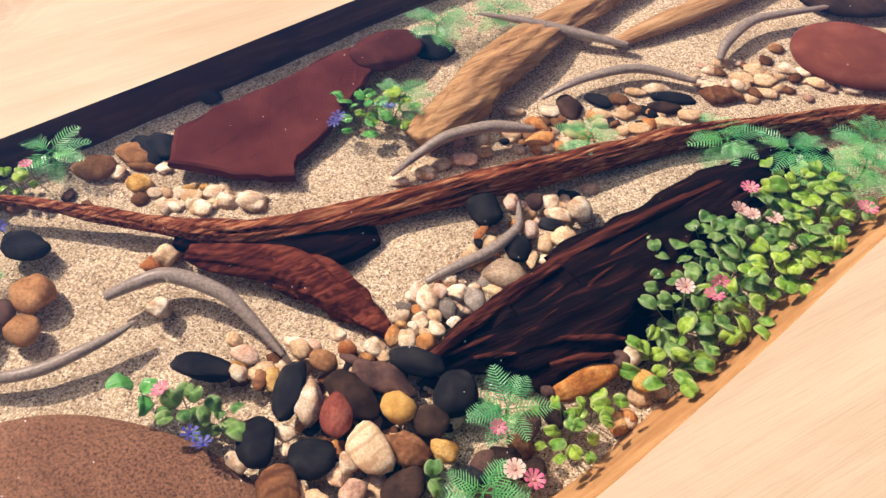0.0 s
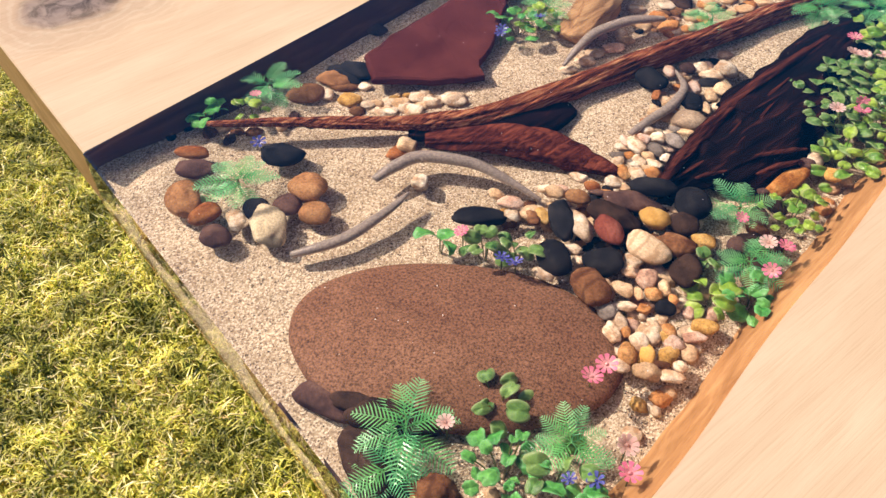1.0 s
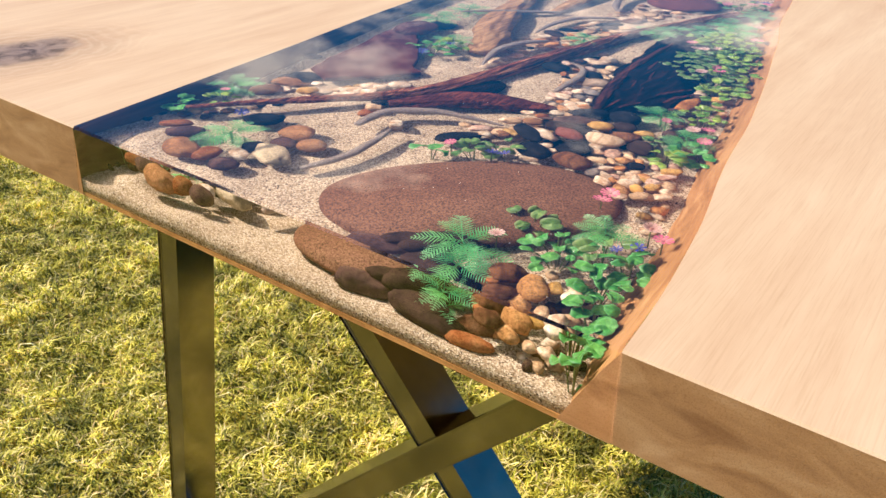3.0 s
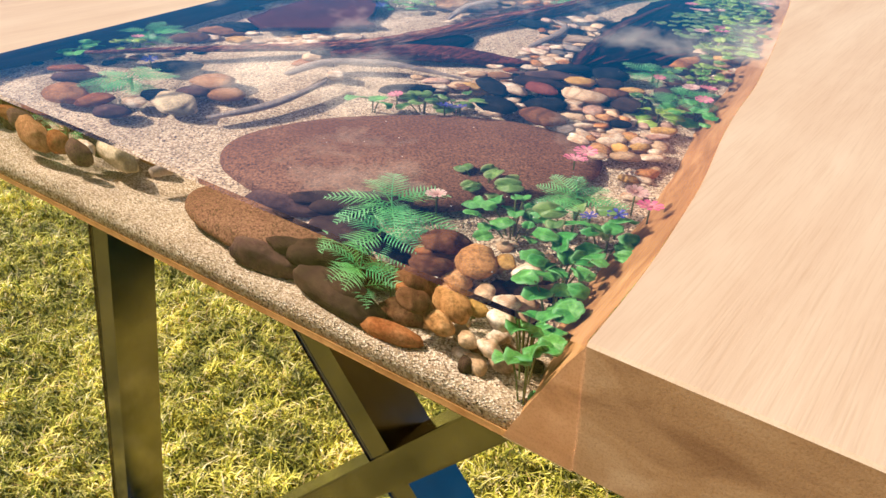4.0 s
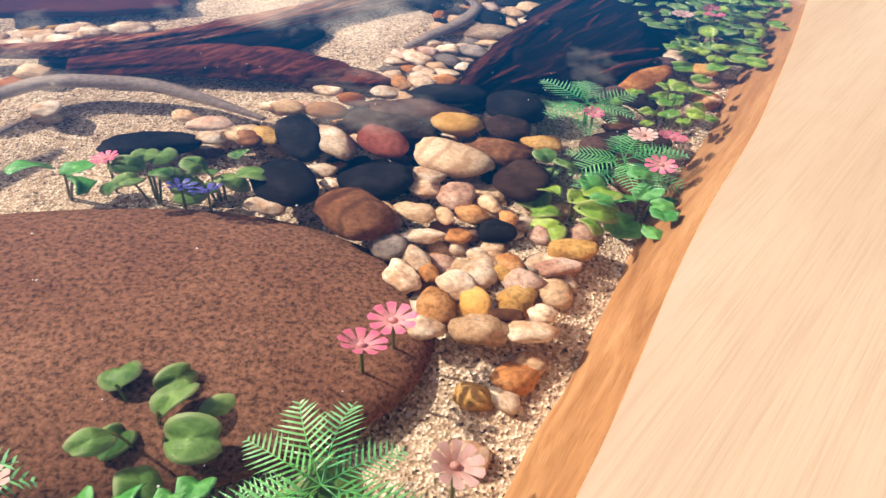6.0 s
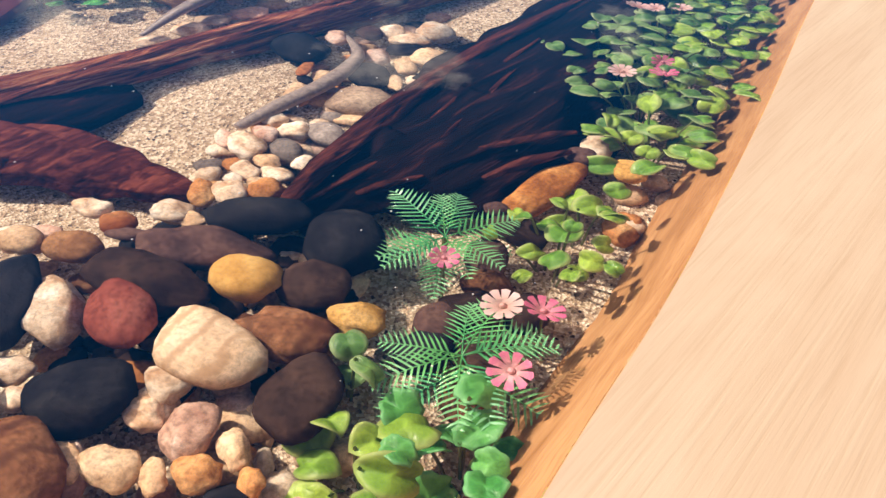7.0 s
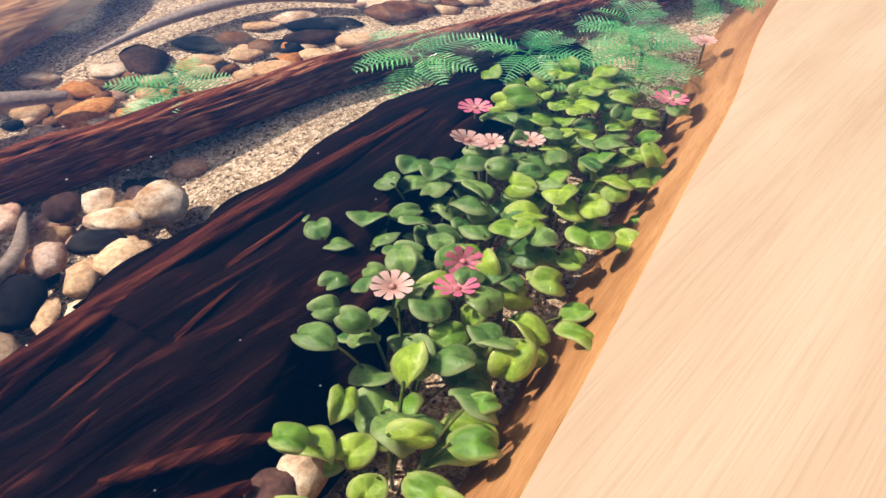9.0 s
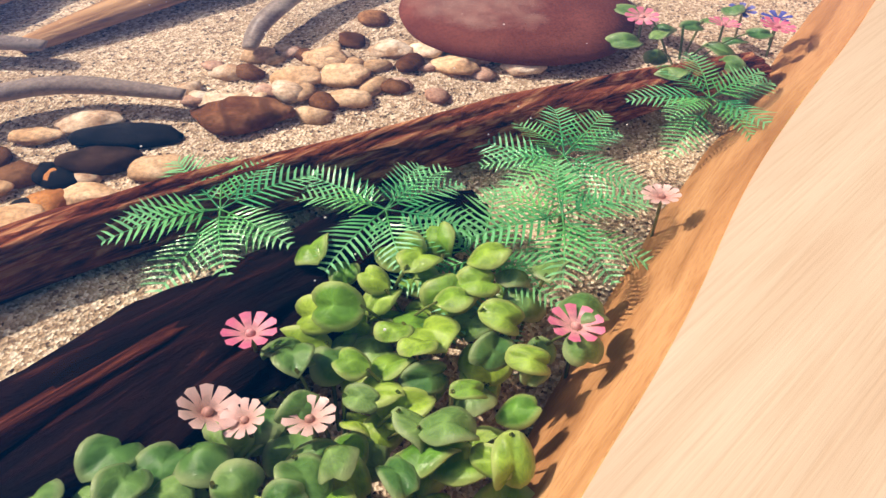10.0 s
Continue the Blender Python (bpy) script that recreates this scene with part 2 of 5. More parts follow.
def grass_field(count, x0, x1, y0, y1, blade, width, seed):
    rng = np.random.default_rng(seed)
    px = rng.uniform(x0, x1, count)
    py = rng.uniform(y0, y1, count)
    ang = rng.uniform(0, 2 * math.pi, count)
    lean = rng.uniform(0.5, 1.8, count)
    ln = blade * rng.uniform(0.4, 1.3, count)
    w = width * rng.uniform(0.6, 1.4, count)
    dx, dy = np.cos(ang), np.sin(ang)
    hump = 0.024 * (np.sin(px * 41 + 2 * np.sin(py * 23)) * np.sin(py * 37 + 2 * np.sin(px * 19))) + 0.010 * np.sin(px * 97 + py * 61)
    base = np.stack([px, py, np.maximum(hump, -0.012) - 0.002 - GROUND], 1)
    side = np.stack([-dy * w, dx * w, np.zeros(count)], 1)
    mid = base + np.stack([dx * ln * 0.35 * lean, dy * ln * 0.35 * lean, ln * 0.55], 1)
    tip = base + np.stack([dx * ln * lean, dy * ln * lean, ln * np.clip(1.2 - 0.5 * lean, 0.25, 1)], 1)
    verts = np.concatenate([base - side, base + side, mid + side * 0.8, mid - side * 0.8, tip])
    i = np.arange(count)
    faces = np.concatenate([np.stack([i, i + count, i + 2 * count], 1), np.stack([i, i + 2 * count, i + 3 * count], 1), np.stack([i + 3 * count, i + 2 * count, i + 4 * count], 1)])
    me = bpy.data.meshes.new("grass")
    me.from_pydata(verts.tolist(), [], faces.tolist())
    return me


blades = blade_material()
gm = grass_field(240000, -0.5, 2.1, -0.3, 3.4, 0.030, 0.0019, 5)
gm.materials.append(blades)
tagged(new("grass", gm), "short mossy olive and yellow grass of the lawn", "grass", kind="stuff")

# ---- the two wooden slabs ----
XS = [0.0, 0.0015] + [0.0125 * i for i in range(1, 168)] + [LONG]


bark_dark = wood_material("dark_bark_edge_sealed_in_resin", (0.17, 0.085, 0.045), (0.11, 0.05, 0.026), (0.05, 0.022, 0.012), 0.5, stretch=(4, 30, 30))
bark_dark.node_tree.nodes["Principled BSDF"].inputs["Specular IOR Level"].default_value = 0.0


def slab(name, bank, inward, outer, label):
    """One long board; inward is the side on which the river lies (+1: towards larger y)."""
    bm = bmesh.new()
    rings = []
    for x in XS:
        b0 = bank(x)
        wob = 0.0016 * nz(x, 0.3, inward, 9) + 0.0006 * nz(x, 0.9, inward, 45)
        foot = (0.034 + 4 * wob) if inward > 0 else (-0.004 + wob + 0.030 * min(1.0, max(0.0, (x - 0.02) / 0.12)))
        e = 0.0015 if x in (0.0, LONG) else 0.0
        o = outer + 0.012 * nz(x, 7.7, 0, 3)
        prof = [(b0, TOP - e)]
        for k in range(1, 7):
            f = k / 6
            rough = 0.0016 * nz(x, f * 3, 5 * inward, 22) * (1 if 0 < f else 0)
            prof.append((b0 + inward * (foot * (f ** 0.9) + rough), TOP - e - f * (TOP - UNDER - 2 * e)))
        prof += [(o, UNDER + e), (o - inward * 0.004, UNDER + 0.02), (o - inward * 0.004, TOP - 0.006), (o + inward * 0.003, TOP - e)]
        prof += [(o + (b0 - o) * f, TOP - e) for f in (0.25, 0.5, 0.75)]
        rings.append([bm.verts.new((x, y, z)) for y, z in prof])
    n = len(rings[0])
    for r0, r1 in zip(rings, rings[1:]):
        for k in range(n):
            f = bm.faces.new((r0[k], r0[(k + 1) % n], r1[(k + 1) % n], r1[k]))
            f.material_index = 1 if 0 <= k <= 5 else 0
    for r in (rings[0], rings[-1]):
        f = bm.faces.new(r)
        f.material_index = 2
    bmesh.ops.recalc_face_normals(bm, faces=bm.faces)
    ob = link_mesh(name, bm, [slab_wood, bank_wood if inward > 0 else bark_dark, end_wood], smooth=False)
    return ob


table = thing("river_table", 0, 0, 0, "pale wooden river table with clear resin centre on dark steel legs", "table")
for ob, text in ((slab("wooden_slab", right_bank, 1, -0.40, ""), "pale oiled wooden slab with live edge"), (slab("wooden_slab", left_bank, -1, 1.02, ""), "pale oiled wooden slab with dark knot")):
    ob.parent = table
    ob["label"] = text

# the resin: a closed block, a hair wider than the gap between the banks
bm = bmesh.new()
rings = []
for x in [-0.0006] + XS[1:]:
    e = 0.0016 if x < 0 else 0.0
    y0, y1 = right_bank(x) + 0.0003, left_bank(x) - 0.0003
    zt, zb = TOP + 0.0002 - e, UNDER - 0.0005 + e
    rings.append([bm.verts.new(p) for p in ((x, y0, zt), (x, y1, zt), (x, y1 + 0.012, zb), (x, y0 - 0.003, zb))])
for r0, r1 in zip(rings, rings[1:]):
    for k in range(4):
        bm.faces.new((r0[k], r0[(k + 1) % 4], r1[(k + 1) % 4], r1[k]))
bm.faces.new(rings[0])
bm.faces.new(rings[-1])
bmesh.ops.recalc_face_normals(bm, faces=bm.faces)
block = part("resin_block", bm, resin, table, "clear glossy casting resin filling the gap", smooth=False)
block.visible_shadow = False

# a thin board under the casting
board_wood = wood_material("orange_base_board", (0.60, 0.33, 0.13), (0.50, 0.26, 0.10), (0.36, 0.17, 0.06), 0.6, stretch=(4, 30, 30))
board_wood.node_tree.nodes["Principled BSDF"].inputs["Specular IOR Level"].default_value = 0.0
bm = bmesh.new()
rings = []
for x in [0.0012] + XS[2:-1] + [LONG - 0.002]:
    y0, y1 = right_bank(x) + 0.004, left_bank(x) + 0.004
    rings.append([bm.verts.new(p) for p in ((x, y0, UNDER + 0.0045), (x, y1, UNDER + 0.0045), (x, y1, UNDER + 0.0006), (x, y0, UNDER + 0.0006))])
for r0, r1 in zip(rings, rings[1:]):
    for k in range(4):
        bm.faces.new((r0[k], r0[(k + 1) % 4], r1[(k + 1) % 4], r1[k]))
bm.faces.new(rings[0])
bm.faces.new(rings[-1])
bmesh.ops.recalc_face_normals(bm, faces=bm.faces)
part("base_board", bm, board_wood, table, "thin orange wooden board under the resin", smooth=False)

# the steel legs
def bar(p, q, wide, deep, name="leg"):
    bm = bmesh.new()
    bmesh.ops.create_cube(bm, size=1.0)
    p, q = Vector(p), Vector(q)
    zax = (q - p).normalized()
    xax = Vector((1, 0, 0))
    xax = (xax - xax.dot(zax) * zax).normalized()
    yax = zax.cross(xax)
    for v in bm.verts:
        v.co = (p + q) / 2 + xax * v.co.x * deep + yax * v.co.y * wide + zax * v.co.z * (q - p).length
    bmesh.ops.bevel(bm, geom=bm.edges[:], offset=0.003, segments=2, profile=0.7, affect="EDGES")
    return part(name, bm, steel, table, "dark steel bar of the leg frame", smooth=False)


for base in (0.0, 1.55):
    bar((base + 0.260, 0.717, UNDER - 0.001), (base + 0.260, 0.872, -GROUND - 0.01), 0.040, 0.060)
    bar((base + 0.260, -0.070, UNDER - 0.001), (base + 0.260, -0.225, -GROUND - 0.01), 0.040, 0.060)
    bar((base + 0.252, 0.873, -GROUND), (base + 0.252, -0.028, UNDER - 0.004), 0.038, 0.060)
    bar((base + 0.258, 0.583, UNDER - 0.004), (base + 0.258, -0.298, -GROUND), 0.040, 0.060)

# ---- the bed of sand inside the resin ----
bm = bmesh.new()
NX, NY = 300, 110
grid = []
for i in range(NX + 1):
    x = 0.0022 + (LONG - 0.01) * (i / NX) ** 1.25
    y0, y1 = right_bank(x) - 0.004, left_bank(x) + 0.006
    grid.append([bm.verts.new((x, y0 + (y1 - y0) * j / NY, sand_z(x, y0 + (y1 - y0) * j / NY))) for j in range(NY + 1)])
for i in range(NX):
    for j in range(NY):
        bm.faces.new((grid[i][j], grid[i + 1][j], grid[i + 1][j + 1], grid[i][j + 1]))
low0 = [bm.verts.new((0.0022, v.co.y, UNDER + 0.0052)) for v in grid[0]]
low1 = [bm.verts.new((grid[-1][0].co.x, v.co.y, UNDER + 0.0052)) for v in grid[-1]]
for j in range(NY):
    bm.faces.new((grid[0][j], grid[0][j + 1], low0[j + 1], low0[j]))
    bm.faces.new((grid[-1][j + 1], grid[-1][j], low1[j], low1[j + 1]))
    bm.faces.new((low0[j], low0[j + 1], low1[j + 1], low1[j]))
bmesh.ops.recalc_face_normals(bm, faces=bm.faces)
tagged(link_mesh("sand_bed", bm, sand_mat), "coarse beige sand bed cast in clear resin", "sand", kind="stuff")

# ---- stones ----
def stone_material(name, c1, c2, c3, scale=60, fine=500, rough=0.55, bands=None, speck=0.25):
    m, n, l, b = material(name, rough, spec=0.0)
    info = n.new("ShaderNodeObjectInfo")
    tc = n.new("ShaderNodeTexCoord")
    off = n.new("ShaderNodeVectorMath")
    off.operation = "MULTIPLY_ADD"
    off.inputs[1].default_value = (1, 1, 1)
    l.new(tc.outputs["Object"], off.inputs[0])
    comb = n.new("ShaderNodeCombineXYZ")
    l.new(info.outputs["Random"], comb.inputs["X"])
    l.new(info.outputs["Random"], comb.inputs["Z"])
    l.new(comb.outputs["Vector"], off.inputs[2])
    v = off.outputs["Vector"]
    col = ramp(n, l, tex_noise(n, l, v, scale, 5, 0.6, 0.4), [(0.36, c1), (0.5, c2), (0.64, c3)])
    grain = tex_noise(n, l, v, fine, 4, 0.7)
    col = mix(n, l, speck * 2, col, ramp(n, l, grain, [(0.36, GREY(0.35)), (0.5, GREY(1.0)), (0.64, GREY(1.5))]), "MULTIPLY")
    if bands:
        w = n.new("ShaderNodeTexWave")
        w.inputs["Scale"].default_value, w.inputs["Distortion"].default_value = bands[1], 11.0
        w.inputs["Detail"].default_value, w.inputs["Detail Scale"].default_value = 4.0, 0.8
        l.new(v, w.inputs["Vector"])
        col = mix(n, l, ramp(n, l, w.outputs["Fac"], [(bands[2], GREY(0.0)), (bands[2] + 0.25, GREY(0.7))]), col, bands[0])
    hue = n.new("ShaderNodeHueSaturation")
    val = n.new("ShaderNodeMapRange")
    val.inputs["To Min"].default_value, val.inputs["To Max"].default_value = 0.78, 1.2
    l.new(info.outputs["Random"], val.inputs["Value"])
    l.new(val.outputs["Result"], hue.inputs["Value"])
    l.new(col, hue.inputs["Color"])
    l.new(hue.outputs["Color"], b.inputs["Base Color"])
    bump(n, l, b, grain, 0.5, 0.001)
    return m


STONE = {
    "black": ("smooth charcoal black pebble", stone_material("charcoal_stone", (0.012, 0.012, 0.014), (0.02, 0.019, 0.021), (0.032, 0.03, 0.03))),
    "darkbrown": ("smooth dark brown pebble", stone_material("dark_brown_stone", (0.03, 0.018, 0.014), (0.05, 0.03, 0.022), (0.075, 0.043, 0.03))),
    "plum": ("dull plum brown pebble", stone_material("plum_stone", (0.06, 0.035, 0.03), (0.10, 0.055, 0.045), (0.14, 0.08, 0.06))),
    "brown": ("rounded brown river pebble", stone_material("brown_stone", (0.13, 0.06, 0.028), (0.20, 0.095, 0.045), (0.27, 0.14, 0.07))),
    "tanbrown": ("rounded tan brown river pebble", stone_material("tan_brown_stone", (0.20, 0.092, 0.04), (0.30, 0.145, 0.065), (0.39, 0.21, 0.10))),
    "umber": ("rough umber pebble with dark cracks", stone_material("umber_stone", (0.09, 0.035, 0.018), (0.17, 0.075, 0.035), (0.26, 0.13, 0.065), bands=((0.07, 0.03, 0.016), 16, 0.80))),
    "rust": ("rust orange pebble", stone_material("rust_stone", (0.20, 0.06, 0.02), (0.30, 0.11, 0.04), (0.38, 0.17, 0.07))),
    "rustrock": ("long rust orange stone", stone_material("rust_rock", (0.20, 0.07, 0.02), (0.33, 0.13, 0.035), (0.44, 0.21, 0.07))),
    "ochre": ("ochre yellow pebble", stone_material("ochre_stone", (0.36, 0.19, 0.05), (0.50, 0.29, 0.09), (0.62, 0.40, 0.16))),
    "yellow": ("smooth golden yellow pebble", stone_material("yellow_stone", (0.50, 0.27, 0.07), (0.60, 0.34, 0.10), (0.70, 0.44, 0.15), speck=0.1)),
    "orange": ("warm orange pebble", stone_material("orange_stone", (0.38, 0.15, 0.05), (0.55, 0.25, 0.09), (0.68, 0.40, 0.18))),
    "sandstone": ("pitted orange sandstone pebble", stone_material("sandstone_pebble", (0.32, 0.15, 0.055), (0.42, 0.21, 0.08), (0.52, 0.29, 0.13), fine=350, speck=0.35)),
    "tan": ("sandy tan pebble", stone_material("tan_stone", (0.45, 0.28, 0.15), (0.58, 0.39, 0.23), (0.70, 0.52, 0.34))),
    "pink": ("pinkish quartz pebble", stone_material("pink_stone", (0.42, 0.23, 0.16), (0.56, 0.36, 0.26), (0.70, 0.54, 0.44))),
    "cream": ("creamy white quartz pebble", stone_material("cream_stone", (0.46, 0.28, 0.16), (0.66, 0.51, 0.36), (0.78, 0.69, 0.56), scale=90, speck=0.22)),
    "grey": ("grey pebble", stone_material("grey_stone", (0.16, 0.13, 0.11), (0.24, 0.20, 0.17), (0.33, 0.28, 0.24))),
    "greycream": ("grey pebble with a cream cap", stone_material("grey_cream_stone", (0.22, 0.15, 0.10), (0.40, 0.29, 0.20), (0.68, 0.52, 0.36), scale=28)),
    "red": ("smooth brick red pebble", stone_material("red_stone", (0.20, 0.05, 0.035), (0.28, 0.08, 0.055), (0.35, 0.12, 0.085))),
    "veined": ("pale cream stone with wood-like veins", stone_material("veined_stone", (0.46, 0.31, 0.18), (0.60, 0.44, 0.29), (0.70, 0.56, 0.40), bands=((0.40, 0.25, 0.14), 34, 0.74), speck=0.18)),
    "striped": ("cream stone banded with dark grey stripes", stone_material("striped_stone", (0.50, 0.40, 0.26), (0.62, 0.50, 0.33), (0.70, 0.58, 0.40), bands=((0.07, 0.06, 0.05), 11, 0.72))),
    "terracotta": ("large smooth terracotta red stone", stone_material("terracotta_stone", (0.19, 0.055, 0.036), (0.23, 0.07, 0.046), (0.28, 0.092, 0.062), scale=30, fine=900, rough=0.75)),
    "maroon": ("smooth maroon red stone", stone_material("maroon_stone", (0.07, 0.020, 0.018), (0.10, 0.030, 0.026), (0.14, 0.045, 0.038), scale=40)),
    "oval": ("large flat oval brown sandstone", stone_material("brown_sandstone", (0.165, 0.080, 0.048), (0.195, 0.098, 0.058), (0.235, 0.122, 0.074), scale=16, fine=560, rough=0.8, speck=0.5)),
}
ICO = {}


def ico_points(level):
    if level not in ICO:
        b = bmesh.new()
        bmesh.ops.create_icosphere(b, subdivisions=level, radius=1.0)
        ICO[level] = ([v.co.copy() for v in b.verts], [[v.index for v in f.verts] for f in b.faces])
        b.free()
    return ICO[level]


stone_count = 0


def stone(kind, x, y, a, b, ang, c=None, z=None, lump=0.2, level=None, square=None, group="pebbles in the resin"):
    """A water-worn stone of half axes a, b (and c upwards), resting in the sand."""
    global stone_count
    stone_count += 1
    label, mat = STONE[kind]
    pts, faces = ico_points(level or (4 if a > 0.02 else 3))
    c = c or min(0.80 * b, 0.019)
    seed = stone_count * 7.31
    if kind in ("cream", "tan", "pink", "orange", "umber", "ochre"):
        lump *= 1.7
    square = square or 0.93 + 0.12 * noise.noise(Vector((seed, 1.0, 2.0)))
    grow = 1.0 if a > 0.05 or z else 1.14
    verts = []
    for p in pts:
        q = Vector([math.copysign(abs(k) ** square, k) for k in p])
        r = 1 + lump * noise.noise(p * 1.1 + Vector((seed, 0, 0))) + 0.45 * lump * noise.noise(p * 2.6 + Vector((0, seed, 0)))
        verts.append((q.x * a * r * grow, q.y * b * r * grow, q.z * c * r))
    me = bpy.data.meshes.new("pebble")
    me.from_pydata(verts, [], faces)
    me.materials.append(mat)
    me.polygons.foreach_set("use_smooth", [True] * len(me.polygons))
    big = a > 0.05
    ob = new("boulder" if big else "pebble", me)
    zz = z if z is not None else sand_z(x, y) + 0.62 * c
    tilt = 0 if big else 7
    ob.matrix_basis = pose(x, y, min(zz, TOP - 0.004 - c), tilt * math.sin(seed), tilt * math.cos(seed * 1.7), ang)
    tagged(ob, label + " bedded in resin over sand", "stone" if big else "pebble", group)
    return ob


stone("oval", 0.1278, 0.1863, 0.1206, 0.0729, -46, c=0.021, lump=0.05, level=5, square=0.97, group="large stones")
stone("maroon", 0.487, 0.517, 0.038, 0.026, 12, c=0.014, z=0.734, lump=0.12)
stone("terracotta", 0.884, 0.3035, 0.0590, 0.0510, -40, c=0.020, lump=0.05, level=5, square=0.95, group="large stones")
stone("darkbrown", 0.955, 0.375, 0.0495, 0.0315, -30, c=0.018, lump=0.05, group="large stones")
stone("darkbrown", 0.060, 0.165, 0.034, 0.015, -47, c=0.012, z=0.722)
stone("plum", 0.033, 0.205, 0.026, 0.013, -60, c=0.010, z=0.716)
for row in (
    (0.239, 0.500, 0.0155, 0.0108, -54),
    (0.828, 0.348, 0.0070, 0.0063, -50),
    (0.239, 0.487, 0.0121, 0.0073, -42),
):
    stone("tanbrown", *row)
for row in (
    (0.224, 0.373, 0.0144, 0.0072, 4),
    (0.013, 0.106, 0.0156, 0.0077, -80),
):
    stone("rust", *row)
for row in (
    (0.318, 0.542, 0.0095, 0.0086, -49),
):
    stone("plum", *row)
for row in (
    (0.210, 0.329, 0.0058, 0.0052, -39),
    (0.284, 0.427, 0.0065, 0.0052, -56),
    (0.265, 0.417, 0.0068, 0.0055, -67),
    (0.248, 0.427, 0.0073, 0.0058, -60),
    (0.261, 0.435, 0.0065, 0.0052, -56),
    (0.242, 0.434, 0.0060, 0.0049, -63),
    (0.239, 0.448, 0.0060, 0.0049, -63),
    (0.305, 0.399, 0.0093, 0.0074, -61),
    (0.218, 0.487, 0.0080, 0.0065, -63),
    (0.254, 0.474, 0.0060, 0.0054, -63),
):
    stone("cream", *row)
for row in (
    (0.174, 0.057, 0.0060, 0.0049, -63),
    (0.685, 0.356, 0.0117, 0.0070, -32),
    (0.815, 0.320, 0.0089, 0.0062, -45),
    (0.826, 0.310, 0.0083, 0.0059, -49),
    (0.732, 0.334, 0.0089, 0.0062, -45),
    (0.850, 0.271, 0.0095, 0.0067, -41),
    (0.554, 0.396, 0.0089, 0.0062, -45),
    (0.583, 0.377, 0.0089, 0.0062, -45),
):
    stone("cream", *row)
for row in (
    (0.444, 0.365, 0.0095, 0.0067, -49),
    (0.420, 0.365, 0.0077, 0.0053, -45),
    (0.462, 0.368, 0.0083, 0.0059, -49),
    (0.307, 0.442, 0.0058, 0.0052, -39),
    (0.305, 0.400, 0.0108, 0.0086, -48),
    (0.288, 0.411, 0.0089, 0.0071, -45),
    (0.267, 0.413, 0.0089, 0.0071, -45),
    (0.282, 0.425, 0.0083, 0.0067, -41),
):
    stone("cream", *row)
for row in (
    (0.203, 0.499, 0.0166, 0.0124, -29),
    (0.645, 0.360, 0.0083, 0.0067, -49),
):
    stone("brown", *row)
for row in (
    (0.261, 0.499, 0.0180, 0.0126, -53),
    (0.629, 0.368, 0.0117, 0.0070, -58),
    (0.690, 0.338, 0.0194, 0.0068, -34),
    (0.247, 0.499, 0.0175, 0.0104, -78),
    (0.531, 0.509, 0.0187, 0.0149, -55),
):
    stone("black", *row)
for row in (
    (0.230, 0.465, 0.0090, 0.0081, -37),
):
    stone("ochre", *row)
for row in (
    (0.599, 0.373, 0.0142, 0.0100, -108),
    (0.675, 0.330, 0.0138, 0.0076, -32),
    (0.026, 0.143, 0.0319, 0.0144, -100),
):
    stone("darkbrown", *row)
for row in (
    (1.032, 0.322, 0.0561, 0.0337, -48),
):
    stone("red", *row)
for row in (
    (0.733, 0.320, 0.0170, 0.0102, -32),
    (0.046, 0.106, 0.0161, 0.0096, -63),
):
    stone("umber", *row)
for row in (
    (0.562, 0.371, 0.0093, 0.0065, -61),
    (0.553, 0.351, 0.0126, 0.0076, -4),
):
    stone("orange", *row)
for row in (
    (0.665, 0.361, 0.0083, 0.0049, -41),
    (0.767, 0.329, 0.0095, 0.0067, -41),
    (0.783, 0.317, 0.0095, 0.0077, -41),
    (0.772, 0.302, 0.0090, 0.0054, -37),
    (0.827, 0.291, 0.0095, 0.0067, -49),
    (0.787, 0.334, 0.0090, 0.0072, -53),
    (0.637, 0.320, 0.0095, 0.0067, -41),
    (0.638, 0.342, 0.0077, 0.0061, -45),
):
    stone("tan", *row)
for row in (
    (0.620, 0.352, 0.0089, 0.0053, -45),
    (0.662, 0.315, 0.0108, 0.0054, -42),
    (0.688, 0.312, 0.0102, 0.0061, -45),
    (0.502, 0.364, 0.0090, 0.0063, -37),
    (0.264, 0.430, 0.0077, 0.0061, -45),
):
    stone("tan", *row)
for row in (
    (0.484, 0.363, 0.0095, 0.0067, -41),
):
    stone("pink", *row)
for row in (
    (0.422, 0.338, 0.0077, 0.0038, -45),
):
    stone("grey", *row)

